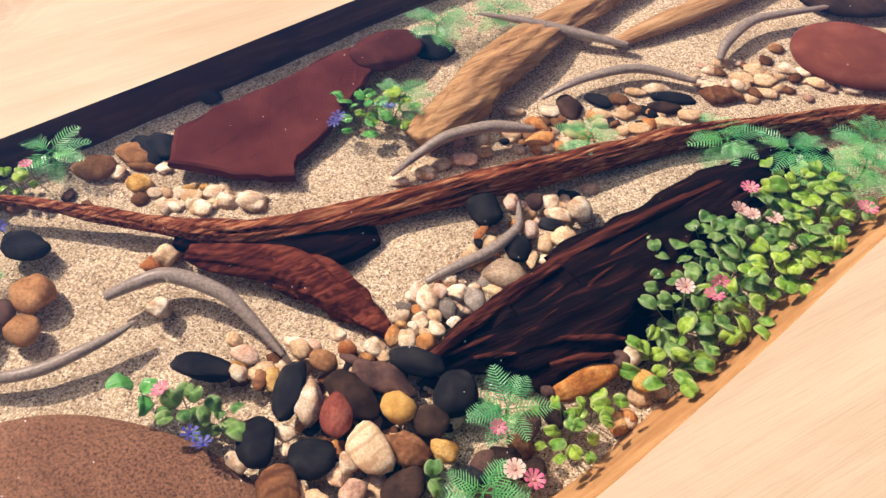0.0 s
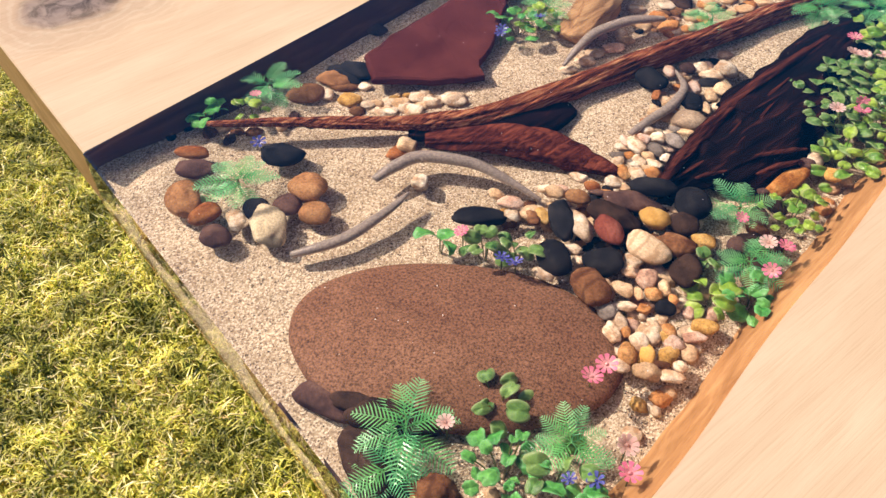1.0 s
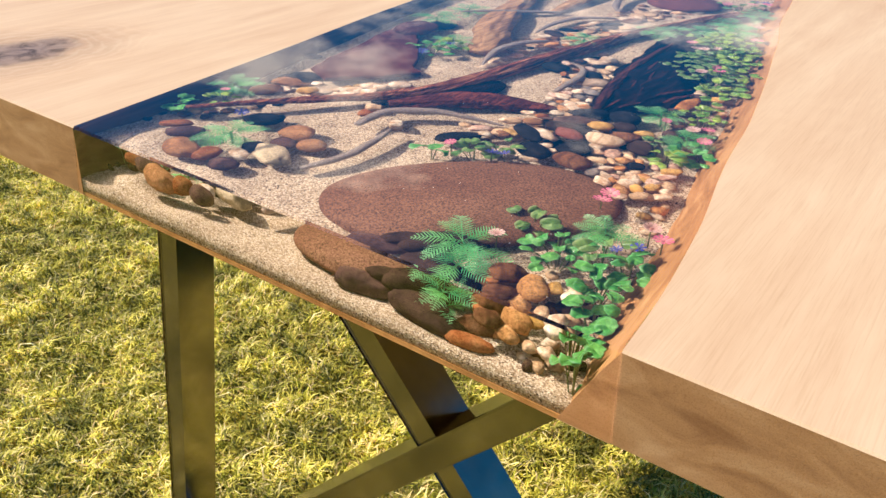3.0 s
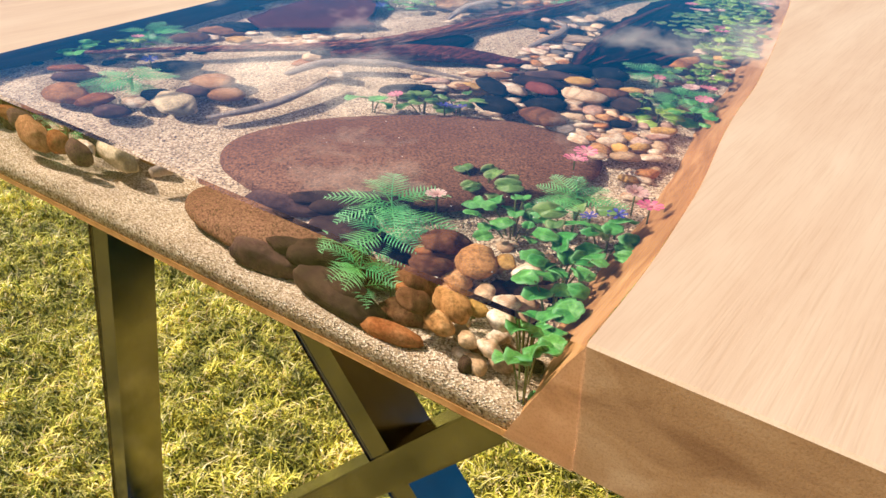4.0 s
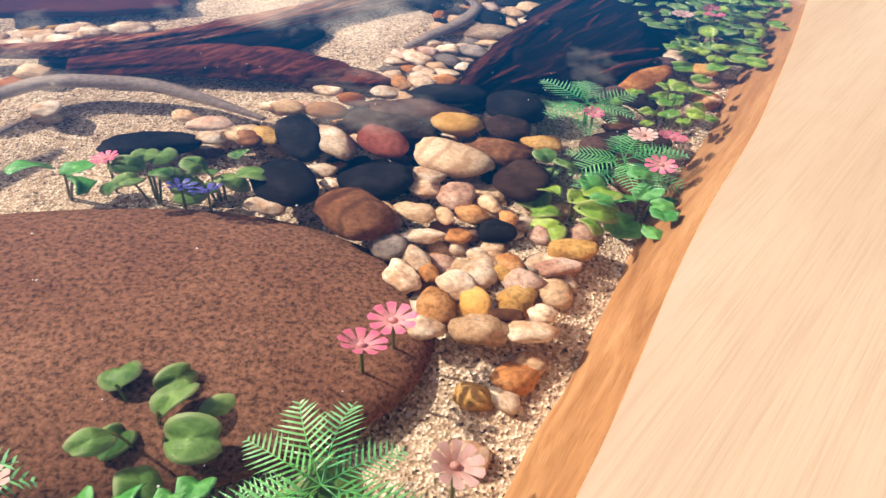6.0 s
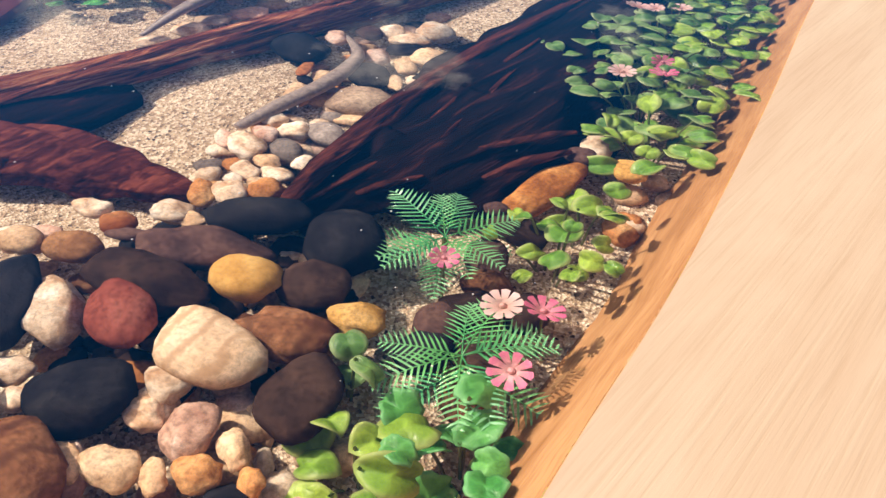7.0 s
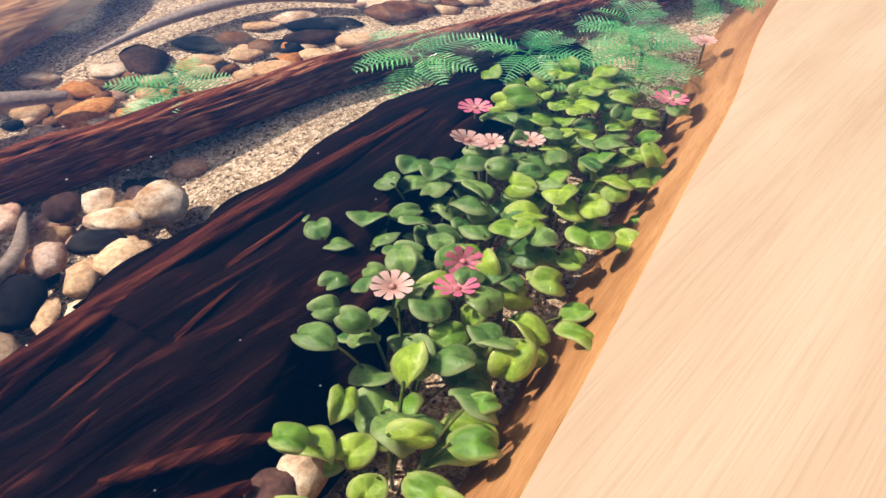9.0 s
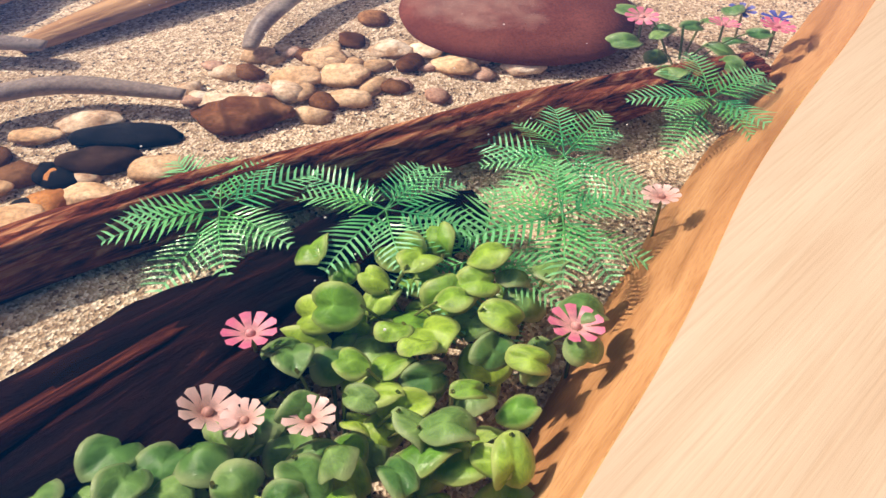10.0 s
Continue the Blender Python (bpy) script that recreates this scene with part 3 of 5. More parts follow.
# the piles seen from close by: half axes, turn, height and level
for row in (
    (0.3486, 0.1962, 0.0196, 0.0105, -48, 0.0084, 0.738),
    (0.3606, 0.1627, 0.0179, 0.0151, 48, 0.0121, 0.738),
    (0.2588, 0.1654, 0.0162, 0.0136, -34, 0.0109, 0.738),
    (0.4642, 0.2980, 0.0174, 0.0139, 80, 0.0111, 0.730),
    (0.4659, 0.2501, 0.0128, 0.0105, 71, 0.0084, 0.730),
    (0.5020, 0.2585, 0.0111, 0.0061, -49, 0.0049, 0.730),
    (0.2623, 0.1079, 0.0080, 0.0074, -49, 0.0059, 0.734),
    (0.2315, 0.1922, 0.0177, 0.0126, 69, 0.0101, 0.740),
    (0.2642, 0.2163, 0.0230, 0.0097, 55, 0.0078, 0.740),
    (0.2207, 0.2646, 0.0219, 0.0102, -39, 0.0081, 0.730),
    (0.1359, 0.4296, 0.0189, 0.0130, -47, 0.0104, 0.730),
    (0.0847, 0.3856, 0.0134, 0.0113, 89, 0.0091, 0.730),
):
    stone("black", *row)
for row in (
    (0.3227, 0.1956, 0.0236, 0.0110, -58, 0.0088, 0.738),
    (0.3101, 0.2204, 0.0078, 0.0035, -49, 0.0028, 0.738),
    (0.5048, 0.2868, 0.0091, 0.0070, 61, 0.0056, 0.730),
    (0.4753, 0.1327, 0.0081, 0.0076, 0, 0.0061, 0.730),
    (0.4160, 0.1350, 0.0054, 0.0042, -54, 0.0033, 0.735),
    (0.0440, 0.3818, 0.0135, 0.0111, -74, 0.0089, 0.730),
    (0.1078, 0.3750, 0.0124, 0.0109, -83, 0.0087, 0.730),
    (0.0684, 0.4618, 0.0187, 0.0112, -46, 0.0090, 0.730),
):
    stone("plum", *row)
for row in (
    (0.2996, 0.1935, 0.0221, 0.0132, -75, 0.0105, 0.738),
    (0.3359, 0.1528, 0.0124, 0.0115, -72, 0.0092, 0.738),
    (0.2991, 0.1198, 0.0165, 0.0116, 20, 0.0093, 0.738),
    (0.4097, 0.1205, 0.0118, 0.0080, -73, 0.0064, 0.735),
    (0.0480, 0.1864, 0.0211, 0.0085, -46, 0.0068, 0.725),
    (0.0286, 0.1437, 0.0203, 0.0118, 68, 0.0094, 0.722),
):
    stone("darkbrown", *row)
for row in (
    (0.3213, 0.1704, 0.0123, 0.0108, -79, 0.0086, 0.743),
    (0.2216, 0.0890, 0.0093, 0.0055, 46, 0.0044, 0.734),
):
    stone("yellow", *row)
for row in (
    (0.2840, 0.1841, 0.0170, 0.0104, 65, 0.0083, 0.743),
):
    stone("red", *row)
for row in (
    (0.2721, 0.2045, 0.0167, 0.0096, 69, 0.0077, 0.738),
    (0.2772, 0.1517, 0.0076, 0.0056, 70, 0.0045, 0.738),
    (0.2665, 0.1472, 0.0066, 0.0051, 79, 0.0041, 0.738),
    (0.3292, 0.2206, 0.0082, 0.0069, -81, 0.0055, 0.738),
    (0.3511, 0.2155, 0.0077, 0.0062, 65, 0.0050, 0.738),
    (0.3109, 0.2429, 0.0074, 0.0055, -67, 0.0044, 0.738),
    (0.3820, 0.2428, 0.0102, 0.0077, 67, 0.0062, 0.730),
    (0.4055, 0.2367, 0.0078, 0.0075, -2, 0.0060, 0.730),
    (0.4048, 0.2499, 0.0057, 0.0053, -9, 0.0042, 0.730),
    (0.3692, 0.2278, 0.0071, 0.0049, 85, 0.0039, 0.730),
    (0.3753, 0.2165, 0.0077, 0.0057, -86, 0.0045, 0.730),
    (0.3620, 0.2266, 0.0046, 0.0032, -88, 0.0026, 0.730),
):
    stone("cream", *row)
for row in (
    (0.3889, 0.2158, 0.0055, 0.0041, 16, 0.0033, 0.730),
    (0.5153, 0.2795, 0.0083, 0.0064, 57, 0.0051, 0.730),
    (0.5130, 0.2653, 0.0114, 0.0065, -49, 0.0052, 0.730),
    (0.5314, 0.2626, 0.0116, 0.0108, 69, 0.0087, 0.730),
    (0.4782, 0.2314, 0.0050, 0.0044, 73, 0.0035, 0.730),
    (0.4858, 0.1315, 0.0116, 0.0070, 30, 0.0056, 0.730),
    (0.2161, 0.1168, 0.0086, 0.0059, 56, 0.0047, 0.734),
    (0.2282, 0.1196, 0.0077, 0.0049, 59, 0.0039, 0.734),
    (0.2257, 0.0995, 0.0078, 0.0065, 55, 0.0052, 0.734),
    (0.2408, 0.1271, 0.0086, 0.0045, -50, 0.0036, 0.734),
    (0.2316, 0.0674, 0.0053, 0.0046, -46, 0.0037, 0.734),
    (0.2002, 0.0942, 0.0067, 0.0057, -75, 0.0046, 0.734),
):
    stone("cream", *row)
for row in (
    (0.2209, 0.0661, 0.0087, 0.0049, -50, 0.0039, 0.734),
    (0.2498, 0.1913, 0.0088, 0.0053, -53, 0.0043, 0.734),
    (0.2465, 0.1792, 0.0050, 0.0042, -81, 0.0034, 0.734),
    (0.2702, 0.1488, 0.0076, 0.0065, 55, 0.0052, 0.734),
    (0.2790, 0.1535, 0.0061, 0.0058, -89, 0.0046, 0.734),
    (0.2168, 0.1870, 0.0082, 0.0059, -64, 0.0047, 0.734),
    (0.2400, 0.2473, 0.0074, 0.0053, -65, 0.0043, 0.734),
    (0.2817, 0.2515, 0.0073, 0.0049, -54, 0.0039, 0.734),
    (0.0658, 0.3863, 0.0115, 0.0076, 68, 0.0060, 0.730),
    (0.2082, 0.3288, 0.0086, 0.0071, 56, 0.0057, 0.730),
    (0.0459, 0.0538, 0.0093, 0.0070, 27, 0.0056, 0.735),
    (0.0245, 0.0517, 0.0068, 0.0061, 22, 0.0048, 0.726),
):
    stone("cream", *row)
for row in (
    (0.2923, 0.1523, 0.0191, 0.0125, -84, 0.0100, 0.742),
):
    stone("veined", *row)
for row in (
    (0.3139, 0.1410, 0.0161, 0.0101, -70, 0.0081, 0.738),
    (0.2315, 0.1538, 0.0173, 0.0127, 80, 0.0102, 0.742),
    (0.2221, 0.0770, 0.0067, 0.0033, -50, 0.0026, 0.734),
    (0.2513, 0.2355, 0.0095, 0.0059, 65, 0.0047, 0.734),
    (0.0446, 0.1024, 0.0125, 0.0111, -49, 0.0089, 0.735),
    (0.0235, 0.0941, 0.0107, 0.0082, -51, 0.0066, 0.735),
):
    stone("umber", *row)
for row in (
    (0.3337, 0.1305, 0.0094, 0.0077, -51, 0.0062, 0.738),
    (0.4795, 0.1109, 0.0090, 0.0075, 23, 0.0060, 0.730),
    (0.2700, 0.0792, 0.0095, 0.0075, -42, 0.0060, 0.734),
    (0.2582, 0.2312, 0.0096, 0.0060, 63, 0.0048, 0.734),
    (0.0488, 0.0683, 0.0074, 0.0052, 32, 0.0042, 0.735),
):
    stone("ochre", *row)
for row in (
    (0.2714, 0.1336, 0.0099, 0.0076, 32, 0.0061, 0.738),
    (0.3940, 0.2447, 0.0067, 0.0050, -88, 0.0040, 0.730),
    (0.3787, 0.2526, 0.0082, 0.0043, 70, 0.0035, 0.730),
    (0.4870, 0.2946, 0.0088, 0.0054, 58, 0.0043, 0.730),
    (0.4853, 0.2630, 0.0088, 0.0066, 60, 0.0053, 0.730),
    (0.2578, 0.0773, 0.0083, 0.0050, -47, 0.0040, 0.734),
    (0.2434, 0.1456, 0.0089, 0.0046, 51, 0.0037, 0.734),
    (0.2484, 0.2591, 0.0107, 0.0066, -55, 0.0053, 0.734),
    (0.2876, 0.2454, 0.0103, 0.0071, -35, 0.0057, 0.730),
):
    stone("pink", *row)
for row in (
    (0.2640, 0.1203, 0.0071, 0.0057, -73, 0.0046, 0.738),
    (0.2713, 0.1078, 0.0047, 0.0035, 60, 0.0028, 0.738),
    (0.3438, 0.2231, 0.0080, 0.0050, 58, 0.0040, 0.738),
    (0.3623, 0.2067, 0.0072, 0.0066, 87, 0.0053, 0.738),
    (0.3625, 0.2090, 0.0077, 0.0056, -84, 0.0044, 0.730),
    (0.2243, 0.1107, 0.0048, 0.0035, 53, 0.0028, 0.734),
    (0.2500, 0.1168, 0.0049, 0.0045, -63, 0.0036, 0.734),
):
    stone("orange", *row)
for row in (
    (0.2500, 0.1380, 0.0083, 0.0063, -84, 0.0051, 0.738),
    (0.2554, 0.1280, 0.0058, 0.0038, 65, 0.0030, 0.738),
    (0.2753, 0.1194, 0.0071, 0.0041, 55, 0.0033, 0.738),
    (0.2436, 0.1477, 0.0068, 0.0033, 65, 0.0027, 0.738),
    (0.3309, 0.2111, 0.0054, 0.0043, -63, 0.0034, 0.738),
    (0.2833, 0.2435, 0.0086, 0.0063, -83, 0.0050, 0.738),
    (0.3797, 0.2268, 0.0059, 0.0043, -74, 0.0034, 0.730),
    (0.3664, 0.2176, 0.0050, 0.0032, -62, 0.0026, 0.730),
    (0.4285, 0.2256, 0.0072, 0.0045, -54, 0.0036, 0.730),
    (0.4873, 0.2453, 0.0094, 0.0058, 53, 0.0047, 0.730),
    (0.5026, 0.2446, 0.0117, 0.0082, 16, 0.0065, 0.730),
    (0.4699, 0.2373, 0.0097, 0.0040, 51, 0.0032, 0.730),
):
    stone("tan", *row)
for row in (
    (0.2104, 0.0789, 0.0101, 0.0069, -53, 0.0055, 0.734),
    (0.2463, 0.2735, 0.0069, 0.0051, -71, 0.0041, 0.734),
    (0.2544, 0.2408, 0.0094, 0.0088, 2, 0.0071, 0.730),
    (0.2271, 0.3708, 0.0090, 0.0086, -65, 0.0069, 0.730),
    (0.0248, 0.0643, 0.0064, 0.0054, 34, 0.0043, 0.725),
):
    stone("tan", *row)
for row in (
    (0.3119, 0.2283, 0.0073, 0.0058, -74, 0.0046, 0.738),
    (0.4497, 0.2789, 0.0091, 0.0038, 28, 0.0031, 0.730),
    (0.0496, 0.4093, 0.0144, 0.0117, -1, 0.0094, 0.730),
    (0.0767, 0.4830, 0.0150, 0.0078, -44, 0.0063, 0.730),
    (0.0321, 0.1063, 0.0057, 0.0044, 45, 0.0035, 0.735),
):
    stone("rust", *row)
for row in (
    (0.2936, 0.2273, 0.0108, 0.0076, -64, 0.0061, 0.738),
    (0.1194, 0.3522, 0.0140, 0.0118, -56, 0.0094, 0.730),
):
    stone("tanbrown", *row)
for row in (
    (0.4435, 0.1307, 0.0265, 0.0092, -3, 0.0074, 0.730),
):
    stone("rustrock", *row)
for row in (
    (0.4445, 0.2350, 0.0158, 0.0132, -48, 0.0105, 0.730),
):
    stone("greycream", *row)
for row in (
    (0.3912, 0.2278, 0.0097, 0.0064, 72, 0.0051, 0.730),
    (0.4124, 0.2249, 0.0107, 0.0082, 77, 0.0065, 0.730),
    (0.2276, 0.1326, 0.0085, 0.0072, 74, 0.0058, 0.734),
):
    stone("grey", *row)
for row in (
    (0.2108, 0.0972, 0.0106, 0.0064, 42, 0.0051, 0.734),
    (0.0404, 0.0800, 0.0142, 0.0103, 36, 0.0082, 0.735),
    (0.0234, 0.0808, 0.0099, 0.0071, 58, 0.0057, 0.728),
):
    stone("sandstone", *row)
for row in (
    (0.0443, 0.4355, 0.0216, 0.0143, 73, 0.0115, 0.730),
    (0.1319, 0.3827, 0.0175, 0.0156, -79, 0.0124, 0.730),
):
    stone("tanbrown", *row)
for row in (
    (0.0827, 0.3644, 0.0226, 0.0142, 65, 0.0114, 0.730),
):
    stone("striped", *row)

# small dark pebbles under the ferns by the bank
for kind, *row in (("plum", 0.352, 0.112, 0.011, 0.008, 20, 0.006, 0.730), ("darkbrown", 0.366, 0.108, 0.012, 0.009, -50, 0.007, 0.730), ("umber", 0.380, 0.112, 0.010, 0.008, 60, 0.006, 0.729), ("darkbrown", 0.352, 0.094, 0.011, 0.009, 0, 0.006, 0.729), ("plum", 0.392, 0.122, 0.011, 0.008, 35, 0.006, 0.729), ("black", 0.340, 0.108, 0.010, 0.008, -20, 0.006, 0.730), ("umber", 0.332, 0.084, 0.010, 0.007, 70, 0.006, 0.728), ("darkbrown", 0.378, 0.094, 0.010, 0.007, 10, 0.006, 0.728)):
    stone(kind, *row)


# loose gravel filling the gaps between the larger pebbles
gravel = random.Random(21)
KINDS = list(STONE)
gv, gf, gi = [], [], []


def gravel_stone(kind, x, y, s):
    pts, faces = ico_points(2)
    seed = len(gv) * 0.37
    turn = Matrix.Rotation(gravel.uniform(0, 6.28), 3, "Z") @ Matrix.Rotation(gravel.uniform(-0.4, 0.4), 3, "X")
    size = Vector((s, s * gravel.uniform(0.6, 0.95), s * gravel.uniform(0.5, 0.75)))
    z = sand_z(x, y) + size.z * 0.4
    first = len(gv)
    for p in pts:
        r = 1 + 0.34 * noise.noise(p * 1.2 + Vector((seed, 0, 0)))
        q = turn @ Vector((p.x * size.x, p.y * size.y, p.z * size.z)) * r
        gv.append((x + q.x, y + q.y, z + q.z))
    gf.extend([[first + i for i in f] for f in faces])
    gi.extend([KINDS.index(kind)] * len(faces))


for cx, cy, rx, ry, turn, count, kinds in (
    (0.4005, 0.2412, 0.054, 0.0198, 10, 40, "cream cream tan grey pink orange"),
    (0.495, 0.2745, 0.0675, 0.018, 8, 26, "cream tan tan orange pink black"),
    (0.2655, 0.4275, 0.054, 0.0162, -35, 20, "cream cream tan ochre brown"),
    (0.594, 0.3465, 0.0765, 0.0216, -14, 34, "cream tan orange brown black tan"),
    (0.783, 0.3195, 0.0675, 0.0315, -30, 40, "cream cream tan pink tan umber"),
    (0.261, 0.1035, 0.054, 0.0315, 20, 60, "cream tan orange pink cream"),
    (0.27, 0.2358, 0.0405, 0.0144, -40, 22, "cream pink umber tan ochre"),
    # mostly dark kinds, so the filler's colour carries the shade between the piled stones
    (0.3195, 0.18, 0.0585, 0.045, 0, 120, "black darkbrown darkbrown umber black tan orange cream"),
    (0.216, 0.081, 0.036, 0.018, 40, 16, "cream tan ochre orange"),
    (0.045, 0.072, 0.0315, 0.0405, 0, 16, "umber darkbrown tan cream orange"),
    (0.126, 0.495, 0.072, 0.018, -30, 14, "brown umber tan plum black"),
    (0.468, 0.099, 0.027, 0.0108, 10, 8, "tan orange cream"),
    (0.513, 0.369, 0.063, 0.0135, -10, 14, "tan pink cream brown"),
):
    for k in range(count):
        a, r = gravel.uniform(0, 6.283), math.sqrt(gravel.random())
        lx, ly = rx * r * math.cos(a), ry * r * math.sin(a)
        t = radians(turn)
        gravel_stone(gravel.choice(kinds.split()), cx + lx * math.cos(t) - ly * math.sin(t), cy + lx * math.sin(t) + ly * math.cos(t), gravel.uniform(0.0045, 0.0090))
gme = bpy.data.meshes.new("loose_gravel")
gme.from_pydata(gv, [], gf)
for kind in KINDS:
    gme.materials.append(STONE[kind][1])
gme.polygons.foreach_set("material_index", gi)
gme.polygons.foreach_set("use_smooth", [True] * len(gf))
tagged(new("loose_gravel", gme), "small cream and tan gravel between the pebbles", "gravel", kind="stuff")

# ---- driftwood, slate and figurines ----
def drift_material(name, light, mid, dark, stretch=(6, 60, 60), rough=0.45, at=(0.30, 0.48, 0.70)):
    m, n, l, b = material(name, rough, spec=0.0)
    v = coords(n, l, stretch, False)
    g = tex_noise(n, l, v, 2.2, 6, 0.7, 0.6)
    col = ramp(n, l, g, [(at[0], dark), (at[1], mid), (at[2], light)])
    l.new(col, b.inputs["Base Color"])
    bump(n, l, b, g, 0.9, 0.004)
    return m


red_drift = drift_material("reddish_driftwood", (0.74, 0.40, 0.20), (0.27, 0.075, 0.036), (0.028, 0.008, 0.006), stretch=(5, 120, 120), at=(0.38, 0.52, 0.70))
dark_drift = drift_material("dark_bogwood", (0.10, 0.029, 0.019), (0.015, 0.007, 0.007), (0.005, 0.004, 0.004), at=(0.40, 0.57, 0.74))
# darker copy of the red driftwood: the limb's shade put into the fork's colour
shade_drift = drift_material("shaded_red_driftwood", (0.30, 0.085, 0.045), (0.09, 0.02, 0.013), (0.012, 0.005, 0.004), stretch=(6, 90, 90))
tan_drift = drift_material("tan_driftwood", (0.56, 0.36, 0.19), (0.38, 0.21, 0.10), (0.12, 0.05, 0.025))


def limb(bm, path, seg=48, around=20, ridges=0.12, seed=0.0):
    """A weathered limb through (x, y, z, half width, half height) stations, with long splintered ridges."""
    st = [Vector(p[:3]) for p in path]
    rad = [p[3:5] for p in path]
    roll = [radians(p[5]) if len(p) > 5 else 0.0 for p in path]
    rings = []
    n = len(path) - 1
    for i in range(seg + 1):
        f = i / seg * n
        k = min(int(f), n - 1)
        u = f - k
        p0, p1, p2, p3 = (st[max(0, min(n, k + d))] for d in (-1, 0, 1, 2))
        c = 0.5 * ((2 * p1) + (p2 - p0) * u + (2 * p0 - 5 * p1 + 4 * p2 - p3) * u * u + (3 * p1 - p0 - 3 * p2 + p3) * u ** 3)
        w = rad[k][0] * (1 - u) + rad[k + 1][0] * u
        h = rad[k][1] * (1 - u) + rad[k + 1][1] * u
        t = (p2 - p1).normalized()
        side = Vector((-t.y, t.x, 0)).normalized()
        up = t.cross(side) * -1 if t.cross(side).z < 0 else t.cross(side)
        q = roll[k] * (1 - u) + roll[k + 1] * u
        side, up = side * math.cos(q) + up * math.sin(q), up * math.cos(q) - side * math.sin(q)
        ring = []
        for j in range(around):
            a = 2 * math.pi * j / around
            r = 1 + ridges * noise.noise(Vector((math.cos(a) * 2.6 + seed, math.sin(a) * 2.6, i * 0.09))) + 0.6 * ridges * noise.noise(Vector((math.cos(a) * 7 + seed, math.sin(a) * 7, i * 0.06)))
            ring.append(bm.verts.new(c + side * math.cos(a) * w * r + up * math.sin(a) * h * r))
        rings.append(ring)
    for r0, r1 in zip(rings, rings[1:]):
        for j in range(around):
            bm.faces.new((r0[j], r0[(j + 1) % around], r1[(j + 1) % around], r1[j]))
    bm.faces.new(rings[0])
    bm.faces.new(rings[-1])
    bmesh.ops.recalc_face_normals(bm, faces=bm.faces)


branch = thing("driftwood_branch", 0, 0, 0, "forked reddish brown driftwood branch cast in resin", "driftwood")
bm = bmesh.new()
limb(bm, [(0.103, 0.5015, .744, .003, .003, -8), (0.158, 0.459, .743, .005, .006, -12), (0.198, 0.427, .742, .0065, .008, -12), (0.236, 0.3945, .741, .008, .010, -12), (0.277, 0.3645, .739, .0105, .013, -12), (0.33, 0.3465, .738, .011, .014, -12), (0.387, 0.335, .738, .0105, .014, -12), (0.45, 0.325, .735, .009, .018, -12), (0.512, 0.314, .733, .009, .019, -12), (0.58, 0.300, .733, .0085, .019, -12), (0.666, 0.2835, .732, .0088, .019, -12), (0.7614, 0.2535, .731, .0088, .019, -12), (0.846, 0.2225, .730, .0088, .018, -12), (0.918, 0.1908, .732, .008, .012, -8)], seg=200, around=48, ridges=0.34, seed=1.0)
part("limb", bm, red_drift, branch)
bm = bmesh.new()
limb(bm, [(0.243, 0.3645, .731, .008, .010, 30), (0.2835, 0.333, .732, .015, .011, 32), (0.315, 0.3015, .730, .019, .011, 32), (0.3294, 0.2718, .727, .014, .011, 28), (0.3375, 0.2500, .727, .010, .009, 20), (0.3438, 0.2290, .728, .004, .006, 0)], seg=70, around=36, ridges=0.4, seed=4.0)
part("side_fork", bm, shade_drift, branch, "side fork in shaded dark red")
# added dark mass between limb and fork, for the deep shade there
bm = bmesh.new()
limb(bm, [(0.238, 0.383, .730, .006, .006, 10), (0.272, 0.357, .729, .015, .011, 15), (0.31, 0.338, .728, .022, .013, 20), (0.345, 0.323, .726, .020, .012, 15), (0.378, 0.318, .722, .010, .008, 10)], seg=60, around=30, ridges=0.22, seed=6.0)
part("underside", bm, dark_drift, branch, "dark wood mass added for the shade under the branch")

bm = bmesh.new()
limb(bm, [(0.3591, 0.1926, .722, .004, .005, 10), (0.3906, 0.1903, .729, .019, .009, 15), (0.4275, 0.1818, .731, .034, .009, 11), (0.486, 0.1827, .731, .043, .009, 8), (0.558, 0.1993, .731, .036, .009, 9), (0.63, 0.2155, .732, .027, .010, 12), (0.702, 0.22, .732, .018, .010, 15), (0.756, 0.2124, .729, .008, .008, 20)], seg=150, around=60, ridges=0.5, seed=9.0)
bogwood = thing("bogwood", 0, 0, 0, "broad dark brown bogwood piece with a reddish sunlit-coloured rim", "driftwood")
part("body", bm, dark_drift, bogwood)
# lighter red copy of the bogwood: sun on its upper edge put into the colour
rim_drift = drift_material("sunlit_red_bogwood", (0.20, 0.058, 0.034), (0.075, 0.021, 0.015), (0.012, 0.006, 0.005), stretch=(7, 130, 130), at=(0.36, 0.50, 0.68))
bm = bmesh.new()
limb(bm, [(0.360, 0.1945, .736, .003, .003), (0.386, 0.2010, .743, .005, .0045), (0.4224, 0.2095, .742, .0058, .005), (0.4594, 0.2175, .743, .0055, .005), (0.5076, 0.2240, .740, .005, .0045), (0.569, 0.2268, .743, .0042, .004), (0.6314, 0.2275, .742, .0035, .0035), (0.675, 0.2320, .737, .002, .002)], seg=110, around=22, ridges=0.55, seed=21.0)
part("rim", bm, rim_drift, bogwood, "reddish sunlit-coloured rim")
